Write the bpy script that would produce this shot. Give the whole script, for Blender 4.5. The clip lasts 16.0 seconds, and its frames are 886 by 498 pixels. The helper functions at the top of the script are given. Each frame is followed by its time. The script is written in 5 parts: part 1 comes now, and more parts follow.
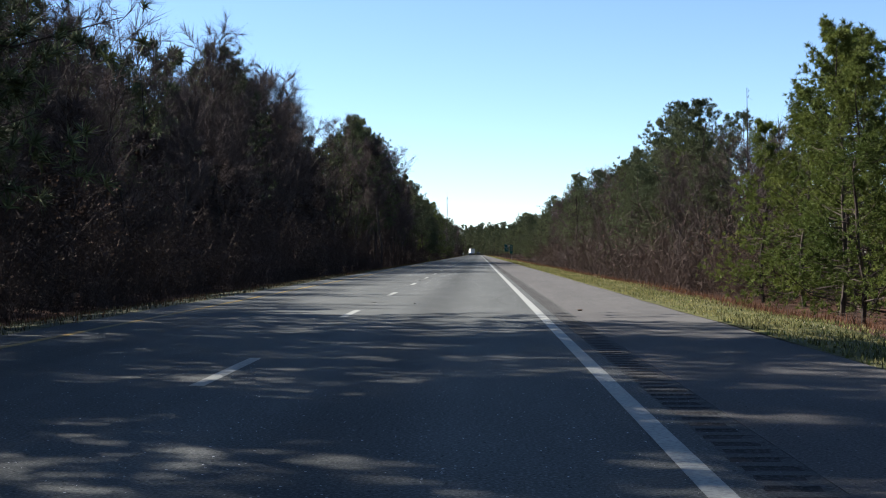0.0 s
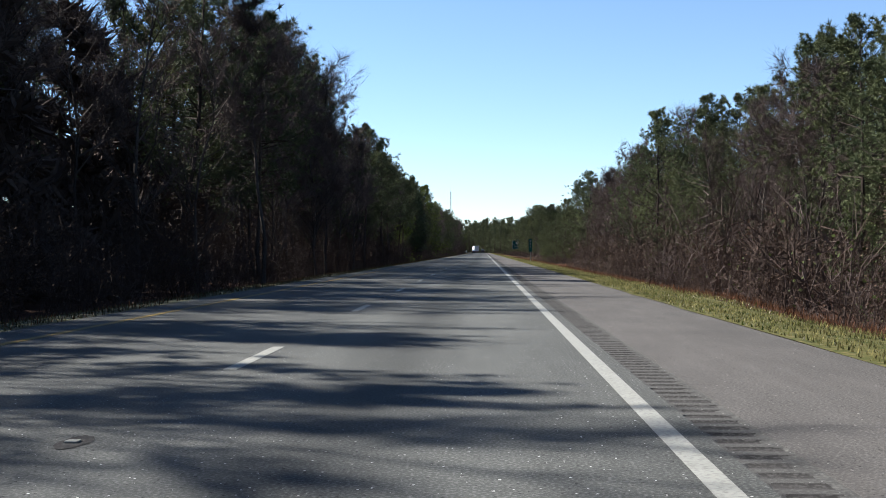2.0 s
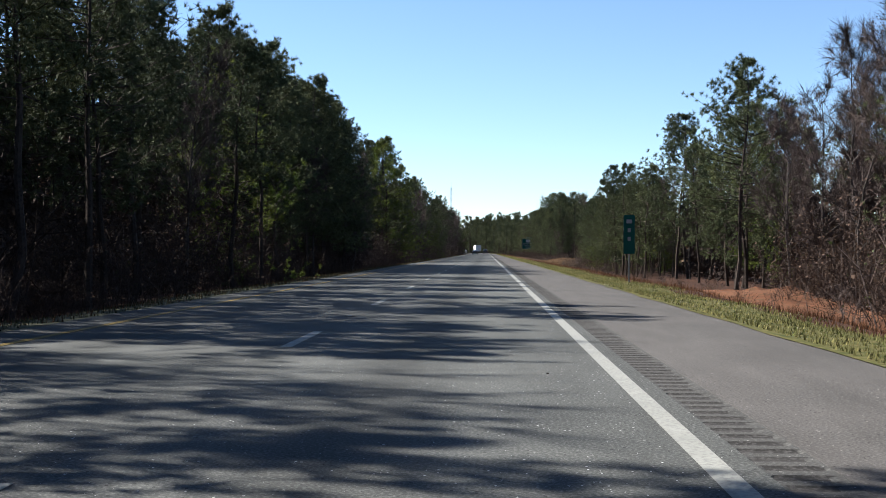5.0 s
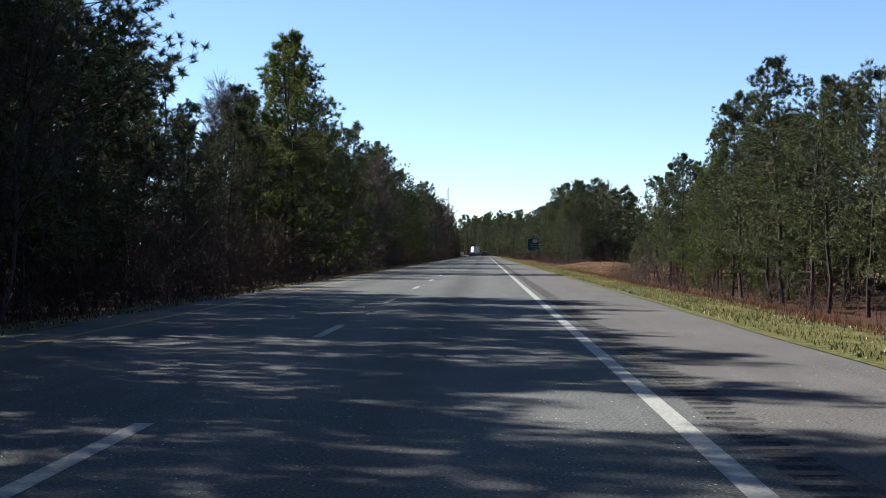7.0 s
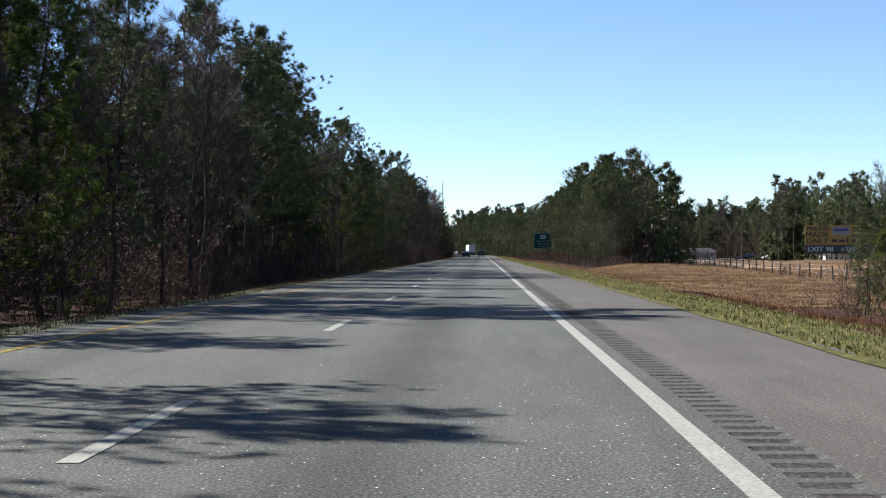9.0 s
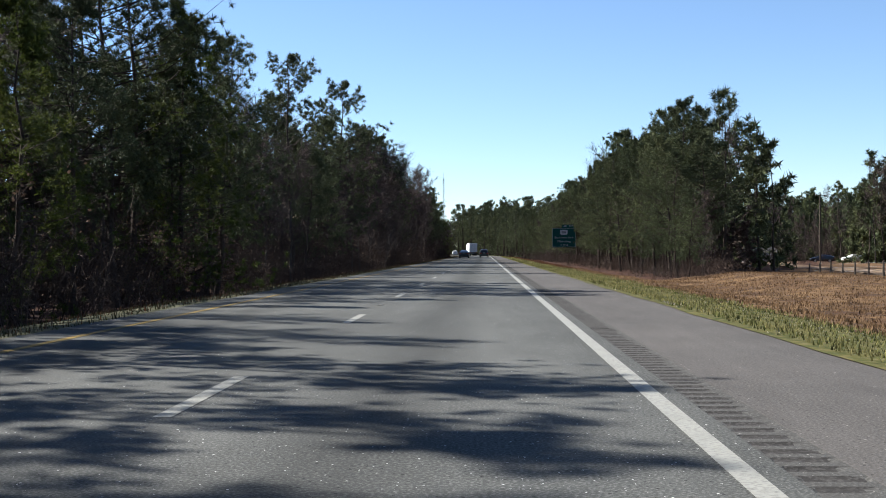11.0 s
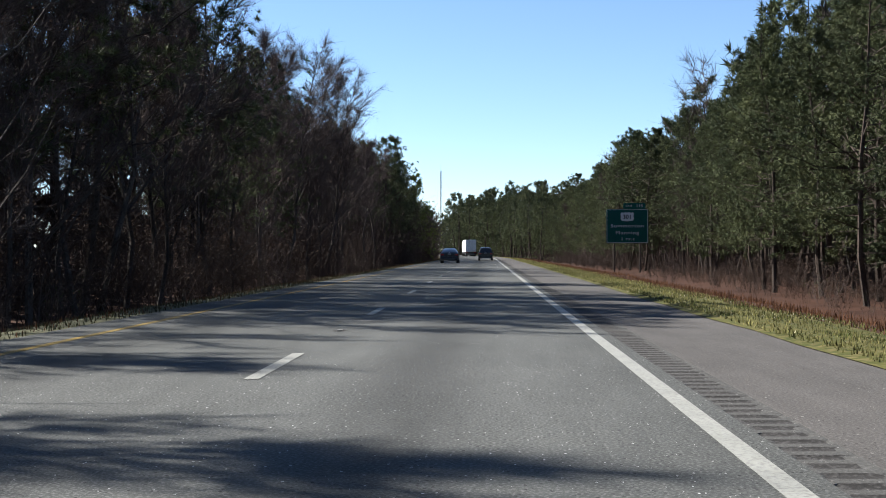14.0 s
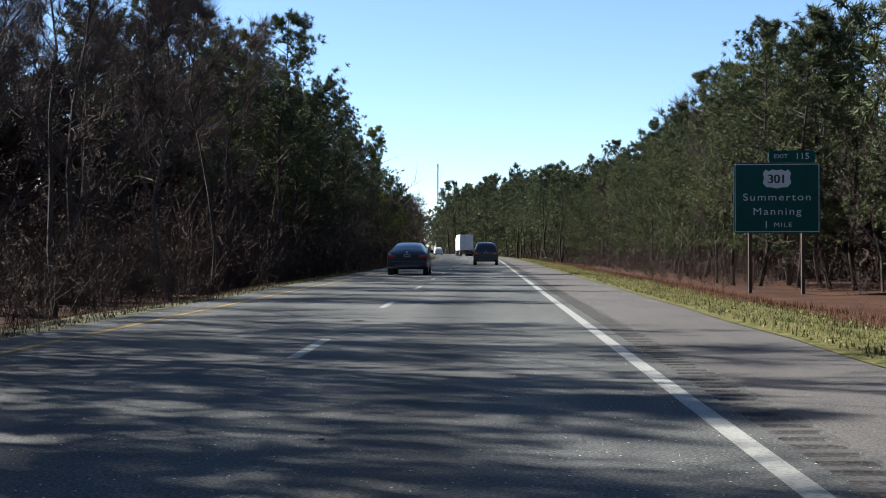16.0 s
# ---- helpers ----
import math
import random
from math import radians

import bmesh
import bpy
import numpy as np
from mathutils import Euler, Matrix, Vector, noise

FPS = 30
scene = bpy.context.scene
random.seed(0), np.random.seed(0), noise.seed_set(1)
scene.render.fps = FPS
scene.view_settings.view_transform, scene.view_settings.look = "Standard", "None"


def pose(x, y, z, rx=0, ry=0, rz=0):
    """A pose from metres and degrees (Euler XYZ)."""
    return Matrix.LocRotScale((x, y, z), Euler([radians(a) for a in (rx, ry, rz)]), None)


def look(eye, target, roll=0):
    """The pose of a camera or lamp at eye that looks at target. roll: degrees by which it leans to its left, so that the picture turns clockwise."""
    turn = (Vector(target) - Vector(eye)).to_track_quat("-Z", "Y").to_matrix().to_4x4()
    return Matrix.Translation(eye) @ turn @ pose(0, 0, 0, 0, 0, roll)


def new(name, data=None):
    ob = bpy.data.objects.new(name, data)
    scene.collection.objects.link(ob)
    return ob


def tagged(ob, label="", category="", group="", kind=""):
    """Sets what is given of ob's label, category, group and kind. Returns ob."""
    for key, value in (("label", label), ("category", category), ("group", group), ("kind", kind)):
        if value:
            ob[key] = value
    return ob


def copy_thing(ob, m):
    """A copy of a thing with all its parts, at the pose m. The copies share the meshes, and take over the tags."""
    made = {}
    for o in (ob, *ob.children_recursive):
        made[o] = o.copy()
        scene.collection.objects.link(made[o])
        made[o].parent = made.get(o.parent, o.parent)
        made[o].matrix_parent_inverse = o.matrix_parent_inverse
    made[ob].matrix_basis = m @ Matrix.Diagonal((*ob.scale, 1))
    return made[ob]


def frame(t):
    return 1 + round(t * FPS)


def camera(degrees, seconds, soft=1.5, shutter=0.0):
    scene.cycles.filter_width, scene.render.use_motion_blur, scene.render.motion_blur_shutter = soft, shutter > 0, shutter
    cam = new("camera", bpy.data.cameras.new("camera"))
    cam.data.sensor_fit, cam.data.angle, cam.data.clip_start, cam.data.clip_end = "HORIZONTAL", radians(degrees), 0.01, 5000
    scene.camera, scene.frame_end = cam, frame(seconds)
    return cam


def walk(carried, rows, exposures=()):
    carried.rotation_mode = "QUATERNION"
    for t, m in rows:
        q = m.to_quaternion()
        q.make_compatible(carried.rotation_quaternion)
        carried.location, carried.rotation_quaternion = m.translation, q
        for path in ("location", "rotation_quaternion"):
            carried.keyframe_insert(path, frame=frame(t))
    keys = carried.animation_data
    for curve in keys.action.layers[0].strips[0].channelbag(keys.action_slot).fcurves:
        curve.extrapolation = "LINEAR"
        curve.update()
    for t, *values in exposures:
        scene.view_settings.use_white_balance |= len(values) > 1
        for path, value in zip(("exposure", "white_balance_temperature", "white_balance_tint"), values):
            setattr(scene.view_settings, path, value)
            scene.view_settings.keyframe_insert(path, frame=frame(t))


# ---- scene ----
cam = camera(37.74, 16.0, soft=1.0)
# seconds, x, y, pitch, lean, yaw: the eye rides 1.17 m above the right lane
PATH = [
    (0, -1.168, -0.3, 0.19, 0.05, 1.59),
    (0.5, -1.13, 17.91, 0.2, 0.1, 1.76),
    (1, -1.124, 35.95, 0.07, 0.2, 1.87),
    (1.5, -1.134, 53.81, 0.18, 0.05, 1.92),
    (2, -1.187, 71.63, 0.08, -0.19, 1.79),
    (2.5, -1.186, 89.45, 0.22, -0.15, 1.81),
    (3, -1.159, 107.3, 0.07, -0.18, 1.73),
    (3.5, -1.165, 125.17, 0.2, -0.3, 1.86),
    (4, -1.228, 143, 0.13, -0.35, 1.84),
    (4.5, -1.243, 160.73, 0.08, -0.35, 1.89),
    (7, -1.338, 249.13, 0.18, -0.14, 1.86),
    (7.5, -1.345, 266.86, 0.26, 0.05, 1.79),
    (8, -1.346, 284.75, 0.21, 0.2, 1.77),
    (8.5, -1.353, 302.81, 0.21, 0.26, 1.77),
    (9, -1.337, 320.83, 0.15, 0.26, 1.72),
    (9.5, -1.334, 338.65, 0.08, 0.29, 1.81),
    (12, -1.368, 427.57, 0.17, 0.19, 1.88),
    (12.5, -1.372, 445.35, 0.07, 0.16, 1.92),
    (13, -1.403, 463.2, 0.15, 0.06, 1.88),
    (13.5, -1.436, 481.1, 0.04, 0.12, 1.77),
    (14, -1.49, 498.98, 0.12, 0.22, 1.9),
    (14.5, -1.554, 516.76, 0.17, 0.08, 1.87),
    (15, -1.588, 534.57, 0.03, 0.01, 1.78),
    (15.5, -1.561, 552.36, 0.05, 0.14, 1.78),
    (16, -1.566, 570.01, 0.04, 0.14, 1.88),
]
EYE = 1.171
walk(cam, [(t, pose(x, y, EYE, 90 + pitch, lean, yaw)) for t, x, y, pitch, lean, yaw in PATH],
     exposures=[(t, e + 0.28, 6150, 10) for t, e in ((0, 1.7), (1, 1.78), (2, 1.58), (3.5, 1.48), (4.5, 1.6), (7, 1.6), (8, 1.88), (8.5, 1.75), (9.5, 1.5), (12.5, 1.5), (16, 1.72))])

# ---- light: a clear late-winter morning, the sun ahead on the left ----
SUN_EL, SUN_FROM = 38.5, Vector((-0.92, 0.40, 0.0)).normalized()
world = bpy.data.worlds.new("sky")
scene.world = world
world.use_nodes = True
wn = world.node_tree.nodes
sky = wn.new("ShaderNodeTexSky")
sky.sky_type, sky.sun_disc = "NISHITA", False
sky.sun_elevation = radians(SUN_EL)
sky.sun_rotation = math.atan2(SUN_FROM.x, SUN_FROM.y)
sky.altitude, sky.air_density, sky.dust_density, sky.ozone_density = 600, 0.82, 0.04, 3.0
wn["Background"].inputs["Strength"].default_value = 0.05
world.node_tree.links.new(sky.outputs[0], wn["Background"].inputs["Color"])
sun = new("sun", bpy.data.lights.new("sun", "SUN"))
sun.data.energy, sun.data.angle, sun.data.color = 5.0, radians(0.55), (1.0, 0.95, 0.87)
up = math.tan(radians(SUN_EL))
sun.matrix_basis = look((SUN_FROM.x * 50, SUN_FROM.y * 50, up * 50), (0, 0, 0))


# ---- materials ----
def mat(name, colours, scale, rough=0.8, metal=0.0, bump=0.0, fine=None, per_object=0.0, per_island=0.0, translucent=0.0, coat=0.0, spec=0.08):
    """A node material: two colours mixed by a broad noise, broken up by a fine one."""
    m = bpy.data.materials.new(name)
    m.use_nodes = True
    n, l = m.node_tree.nodes, m.node_tree.links
    b = n["Principled BSDF"]
    geo = n.new("ShaderNodeNewGeometry")
    big = n.new("ShaderNodeTexNoise")
    big.inputs["Scale"].default_value, big.inputs["Detail"].default_value = scale, 4
    l.new(geo.outputs["Position"], big.inputs["Vector"])
    ramp = n.new("ShaderNodeValToRGB")
    ramp.color_ramp.elements[0].position, ramp.color_ramp.elements[1].position = 0.32, 0.68
    ramp.color_ramp.elements[0].color, ramp.color_ramp.elements[1].color = (*colours[0], 1), (*colours[1], 1)
    l.new(big.outputs["Fac"], ramp.inputs["Fac"])
    out = ramp.outputs["Color"]
    small = n.new("ShaderNodeTexNoise")
    small.inputs["Scale"].default_value, small.inputs["Detail"].default_value = fine or scale * 14, 5
    l.new(geo.outputs["Position"], small.inputs["Vector"])
    if len(colours) > 2:
        r2 = n.new("ShaderNodeValToRGB")
        r2.color_ramp.elements[0].position, r2.color_ramp.elements[1].position = 0.48, 0.66
        l.new(small.outputs["Fac"], r2.inputs["Fac"])
        mx = n.new("ShaderNodeMix")
        mx.data_type = "RGBA"
        l.new(r2.outputs["Color"], mx.inputs["Factor"])
        l.new(out, mx.inputs["A"])
        mx.inputs["B"].default_value = (*colours[2], 1)
        out = mx.outputs["Result"]
    for amount, socket in ((per_object, "object"), (per_island, "island")):
        if amount:
            if socket == "object":
                src = n.new("ShaderNodeObjectInfo").outputs["Random"]
            else:
                src = geo.outputs["Random Per Island"]
            mp = n.new("ShaderNodeMapRange")
            mp.inputs["To Min"].default_value, mp.inputs["To Max"].default_value = 1 - amount, 1 + amount
            l.new(src, mp.inputs["Value"])
            hsv = n.new("ShaderNodeHueSaturation")
            l.new(mp.outputs["Result"], hsv.inputs["Value"])
            l.new(out, hsv.inputs["Color"])
            out = hsv.outputs["Color"]
    l.new(out, b.inputs["Base Color"])
    b.inputs["Roughness"].default_value, b.inputs["Metallic"].default_value = rough, metal
    b.inputs["Specular IOR Level"].default_value = spec
    b.inputs["Coat Weight"].default_value = coat
    if bump:
        bp = n.new("ShaderNodeBump")
        bp.inputs["Strength"].default_value, bp.inputs["Distance"].default_value = bump, 0.01
        l.new(small.outputs["Fac"], bp.inputs["Height"])
        l.new(bp.outputs["Normal"], b.inputs["Normal"])
    if translucent:
        tr = n.new("ShaderNodeBsdfTranslucent")
        l.new(out, tr.inputs["Color"])
        mix = n.new("ShaderNodeMixShader")
        mix.inputs["Fac"].default_value = translucent
        l.new(b.outputs[0], mix.inputs[1])
        l.new(tr.outputs[0], mix.inputs[2])
        l.new(mix.outputs[0], n["Material Output"].inputs["Surface"])
    return m


def plain(name, colour, rough=0.5, metal=0.0, coat=0.0, spec=0.5):
    c2 = tuple(c * 0.86 for c in colour)
    return mat(name, (c2, colour), 1.3, rough, metal, coat=coat, spec=spec)


def flecked(m, scale, size, colour, share_=1.0):
    """Flecks of colour for chips of aggregate, their sparkle and dark pits; share_: how many of the cells hold one."""
    n, l = m.node_tree.nodes, m.node_tree.links
    b = n["Principled BSDF"]
    src = b.inputs["Base Color"].links[0].from_socket
    geo, vor = n.new("ShaderNodeNewGeometry"), n.new("ShaderNodeTexVoronoi")
    vor.inputs["Scale"].default_value = scale
    l.new(geo.outputs["Position"], vor.inputs["Vector"])
    sep = n.new("ShaderNodeSeparateColor")
    l.new(vor.outputs["Color"], sep.inputs["Color"])
    lim = n.new("ShaderNodeMapRange")
    lim.inputs["From Min"].default_value, lim.inputs["To Max"].default_value = 1 - share_, size
    l.new(sep.outputs["Red"], lim.inputs["Value"])
    less = n.new("ShaderNodeMath")
    less.operation = "LESS_THAN"
    l.new(vor.outputs["Distance"], less.inputs[0])
    l.new(lim.outputs[0], less.inputs[1])
    mx = n.new("ShaderNodeMix")
    mx.data_type = "RGBA"
    l.new(less.outputs[0], mx.inputs["Factor"])
    l.new(src, mx.inputs["A"])
    mx.inputs["B"].default_value = (*colour, 1)
    l.new(mx.outputs["Result"], b.inputs["Base Color"])
    return m


def mottled(m, amount):
    """Blotches of older and newer binder, drawn out along the road."""
    n, l = m.node_tree.nodes, m.node_tree.links
    b = n["Principled BSDF"]
    src = b.inputs["Base Color"].links[0].from_socket
    geo, mp = n.new("ShaderNodeNewGeometry"), n.new("ShaderNodeMapping")
    mp.inputs["Scale"].default_value = (1.0, 0.13, 1.0)
    l.new(geo.outputs["Position"], mp.inputs["Vector"])
    fac = None
    for scale in (0.55, 3.2):
        tex = n.new("ShaderNodeTexNoise")
        tex.inputs["Scale"].default_value, tex.inputs["Detail"].default_value, tex.inputs["Roughness"].default_value = scale, 6, 0.62
        l.new(mp.outputs["Vector"], tex.inputs["Vector"])
        mr = n.new("ShaderNodeMapRange")
        mr.inputs["From Min"].default_value, mr.inputs["From Max"].default_value = 0.3, 0.7
        mr.inputs["To Min"].default_value, mr.inputs["To Max"].default_value = 1 - amount, 1 + amount
        l.new(tex.outputs["Fac"], mr.inputs["Value"])
        if fac is None:
            fac = mr.outputs["Result"]
        else:
            mul = n.new("ShaderNodeMath")
            mul.operation = "MULTIPLY"
            l.new(fac, mul.inputs[0])
            l.new(mr.outputs["Result"], mul.inputs[1])
            fac = mul.outputs[0]
    mx = n.new("ShaderNodeMix")
    mx.data_type, mx.blend_type = "RGBA", "MULTIPLY"
    mx.inputs["Factor"].default_value = 1.0
    l.new(src, mx.inputs["A"])
    l.new(fac, mx.inputs["B"])
    l.new(mx.outputs["Result"], b.inputs["Base Color"])
    return m


def tracked(m, bands):
    """Wear along the lanes: darker oil drip and paler wheel tracks, as bands at fixed distances from the edge line."""
    n, l = m.node_tree.nodes, m.node_tree.links
    b = n["Principled BSDF"]
    src = b.inputs["Base Color"].links[0].from_socket
    geo, sep = n.new("ShaderNodeNewGeometry"), n.new("ShaderNodeSeparateXYZ")
    l.new(geo.outputs["Position"], sep.inputs[0])
    wob = n.new("ShaderNodeTexNoise")
    wob.inputs["Scale"].default_value = 0.12
    l.new(geo.outputs["Position"], wob.inputs["Vector"])
    add = n.new("ShaderNodeMath")
    add.operation = "MULTIPLY_ADD"
    add.inputs[1].default_value = 0.5
    l.new(wob.outputs["Fac"], add.inputs[0])
    l.new(sep.outputs["X"], add.inputs[2])
    mp = n.new("ShaderNodeMapRange")
    mp.inputs["From Min"].default_value, mp.inputs["From Max"].default_value = -7.75, 0.5
    l.new(add.outputs[0], mp.inputs["Value"])
    ramp = n.new("ShaderNodeValToRGB")
    e = ramp.color_ramp.elements
    e[0].position, e[1].position = 0.0, 1.0
    e[0].color = e[1].color = (0.92, 0.92, 0.92, 1)
    for pos, val in bands:
        k = e.new(pos)
        k.color = (val, val, val, 1)
    ramp.color_ramp.interpolation = "EASE"
    l.new(mp.outputs["Result"], ramp.inputs["Fac"])
    mx = n.new("ShaderNodeMix")
    mx.data_type, mx.blend_type = "RGBA", "MULTIPLY"
    mx.inputs["Factor"].default_value = 1.0
    l.new(src, mx.inputs["A"])
    l.new(ramp.outputs["Color"], mx.inputs["B"])
    l.new(mx.outputs["Result"], b.inputs["Base Color"])
    return m


# dark flecks paint the shade in pits, the sparse pale ones the sparkle
ASPHALT = tracked(flecked(flecked(mottled(mat("asphalt", ((0.0432, 0.0436, 0.0405), (0.0560, 0.0562, 0.0522), (0.112, 0.112, 0.103)), 0.35, 0.8, spec=0.06, bump=0.5, fine=46), 0.11), 24, 0.26, (0.016, 0.016, 0.0152), 0.8), 30, 0.24, (0.50, 0.50, 0.47), 0.13),
                  ((0.14, 1.04), (0.24, 0.80), (0.34, 1.04), (0.50, 0.98), (0.60, 1.08), (0.71, 0.70), (0.82, 1.08)))
SHOULDER = flecked(flecked(mottled(mat("shoulder_asphalt", ((0.0502, 0.0466, 0.0431), (0.0635, 0.0582, 0.0538), (0.0979, 0.0916, 0.0847)), 0.5, 0.9, spec=0.06, bump=0.45, fine=46), 0.10), 24, 0.24, (0.020, 0.019, 0.017)), 15, 0.15, (0.24, 0.23, 0.205), 0.3)
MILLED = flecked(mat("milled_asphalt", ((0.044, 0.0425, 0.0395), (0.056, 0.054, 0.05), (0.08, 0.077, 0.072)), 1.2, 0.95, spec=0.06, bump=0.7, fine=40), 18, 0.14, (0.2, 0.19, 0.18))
# groove floors: dirt and the recess shade in one dark colour; also tar, cracks
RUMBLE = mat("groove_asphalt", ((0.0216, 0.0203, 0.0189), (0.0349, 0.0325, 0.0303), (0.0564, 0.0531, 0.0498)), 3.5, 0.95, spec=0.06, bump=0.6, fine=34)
WHITE_LINE = mat("white_road_paint", ((0.1843, 0.1818, 0.1602), (0.2224, 0.2183, 0.1926), (0.1328, 0.1295, 0.1145)), 2.2, 0.6, bump=0.3, fine=30)
YELLOW_LINE = mat("yellow_road_paint", ((0.15, 0.102, 0.025), (0.21, 0.142, 0.036), (0.085, 0.065, 0.03)), 1.4, 0.6, bump=0.2, fine=38)
SOIL = mat("leaf_litter", ((0.028, 0.0125, 0.0075), (0.052, 0.024, 0.0135), (0.02, 0.011, 0.007)), 0.35, 0.95, bump=0.8, fine=6)
VERGE = mat("verge_turf", ((0.03, 0.036, 0.009), (0.066, 0.062, 0.018), (0.1, 0.082, 0.034)), 1.3, 0.95, bump=0.9, fine=7)
GRASS = mat("roadside_grass", ((0.042, 0.05, 0.015), (0.158, 0.137, 0.057)), 1.3, 0.9, per_island=0.7, translucent=0.6, spec=0.1)
PALE_WEED = mat("pale_dead_weeds", ((0.20, 0.18, 0.11), (0.34, 0.31, 0.22)), 1.5, 0.9, per_island=0.4, translucent=0.3, spec=0.1)
TUFT = mat("dark_green_tufts", ((0.042, 0.058, 0.014), (0.085, 0.092, 0.025)), 1.5, 0.9, per_island=0.5, translucent=0.2, spec=0.1)
WEED = mat("dull_grass", ((0.030, 0.032, 0.014), (0.068, 0.062, 0.034)), 1.1, 0.9, per_island=0.6, translucent=0.15, spec=0.1)
DULL_TURF = mat("gravelly_turf", ((0.03, 0.034, 0.016), (0.07, 0.067, 0.035), (0.11, 0.1, 0.064)), 1.8, 0.95, bump=0.9, fine=9)
DIRT_ROAD = mat("sandy_track", ((0.17, 0.115, 0.07), (0.24, 0.17, 0.11), (0.12, 0.08, 0.05)), 0.5, 0.95, bump=0.5, fine=6)
RED_EARTH = mat("red_earth", ((0.0747, 0.0299, 0.0149), (0.1245, 0.0548, 0.0282), (0.0581, 0.0332, 0.0166)), 0.5, 0.95, bump=0.9, fine=5)
FIELD_STRAW = mat("field_straw", ((0.070, 0.041, 0.021), (0.165, 0.104, 0.056)), 0.3, 0.9, per_island=0.5, translucent=0.35)
STRAW = mat("dry_grass", ((0.046, 0.021, 0.011), (0.095, 0.045, 0.023)), 0.35, 0.9, per_island=0.6, translucent=0.3, spec=0.1)
FIELD = mat("dry_field", ((0.0448, 0.0224, 0.0100), (0.1311, 0.0780, 0.0357), (0.0332, 0.0191, 0.0100)), 0.34, 0.95, bump=1.0, fine=1.6, spec=0.1)
BARK = mat("pine_bark", ((0.03, 0.023, 0.019), (0.056, 0.042, 0.034), (0.018, 0.015, 0.013)), 1.2, 0.95, bump=0.8, fine=14, per_object=0.2)
GREY_BARK = mat("grey_bark", ((0.034, 0.028, 0.025), (0.066, 0.056, 0.049), (0.026, 0.022, 0.02)), 0.9, 0.95, bump=0.6, fine=12, per_object=0.3)
TWIG = mat("bare_twigs", ((0.05, 0.038, 0.034), (0.092, 0.069, 0.061)), 0.3, 0.9, per_object=0.25, per_island=0.3)
NEEDLES = mat("pine_needles", ((0.0329, 0.0439, 0.0220), (0.0878, 0.0964, 0.0415)), 0.3, 0.75, per_object=0.25, per_island=0.45, translucent=0.09, spec=0.10)
# yellow-green young growth, lightened further to paint in the sunlit side
YOUNG_LIT_NEEDLES = mat("young_lit_pine_needles", ((0.0389, 0.0582, 0.0108), (0.1026, 0.1165, 0.0238)), 0.35, 0.75, per_object=0.25, per_island=0.35, translucent=0.25, spec=0.10)
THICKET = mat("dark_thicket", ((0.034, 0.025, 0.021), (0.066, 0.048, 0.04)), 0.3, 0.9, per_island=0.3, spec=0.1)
BROWN_LEAF = mat("dead_leaves", ((0.046, 0.029, 0.021), (0.09, 0.06, 0.042)), 0.4, 0.85, per_island=0.4, translucent=0.2)
BRUSH_TWIG = mat("brush_twigs", ((0.03, 0.021, 0.017), (0.056, 0.039, 0.032)), 0.25, 0.9, per_island=0.35)
GREEN_LEAF = mat("evergreen_leaves", ((0.02, 0.0304, 0.0064), (0.048, 0.06, 0.0128)), 0.4, 0.6, per_island=0.4, translucent=0.2)
SIGN_GREEN = plain("sign_green", (0.0, 0.058, 0.046), 0.55, spec=0.2)
SIGN_WHITE = plain("sign_white", (0.46, 0.49, 0.48), 0.5)
PLATE = plain("number_plate", (0.2, 0.2, 0.2), 0.5)
SIGN_BLACK = plain("sign_black", (0.015, 0.015, 0.017), 0.5)
SIGN_YELLOW = plain("sign_yellow", (0.27, 0.165, 0.02), 0.5)
STEEL = mat("galvanised_steel", ((0.20, 0.20, 0.20), (0.30, 0.30, 0.295), (0.15, 0.14, 0.13)), 2.0, 0.55, metal=0.6, fine=30)
WOOD_POST = mat("weathered_post_wood", ((0.05, 0.040, 0.032), (0.09, 0.074, 0.06), (0.035, 0.028, 0.022)), 1.5, 0.9, bump=0.5, fine=20)
WHITE_PAINT = mat("white_painted_panel", ((0.52, 0.53, 0.53), (0.66, 0.66, 0.65), (0.42, 0.41, 0.39)), 0.8, 0.55, fine=5)
GREY_ROOF = mat("grey_roofing", ((0.05, 0.05, 0.05), (0.08, 0.08, 0.078), (0.04, 0.04, 0.04)), 0.8, 0.85, bump=0.3, fine=12)
BLUE_PAINT = plain("dark_blue_car_paint", (0.004, 0.007, 0.016), 0.28, 0.0, coat=0.35, spec=0.35)
BLACK_PAINT = plain("black_car_paint", (0.004, 0.004, 0.006), 0.28, 0.0, coat=0.35, spec=0.35)
TRIM = plain("black_plastic_trim", (0.016, 0.016, 0.017), 0.6)
SILVER_TRIM = plain("silver_bumper_trim", (0.06, 0.06, 0.062), 0.45, 0.4)
GLASS = plain("tinted_car_glass", (0.012, 0.015, 0.018), 0.05, 0.0, coat=1.0, spec=0.8)
RED_LENS = plain("red_lamp_lens", (0.34, 0.012, 0.012), 0.2, coat=0.8)
RUBBER = plain("tyre_rubber", (0.012, 0.012, 0.012), 0.85)
ALLOY = plain("alloy_wheel", (0.35, 0.35, 0.36), 0.35, 0.8)


# ---- builders ----
def part(name, bm, material, parent=None, label=""):
    """Links a bmesh as one mesh object, under a thing or a part."""
    me = bpy.data.meshes.new(name)
    bm.to_mesh(me)
    bm.free()
    for m in material if isinstance(material, (list, tuple)) else (material,):
        me.materials.append(m)
    ob = new(name, me)
    ob.parent = parent
    if label:
        ob["label"] = label
    return ob


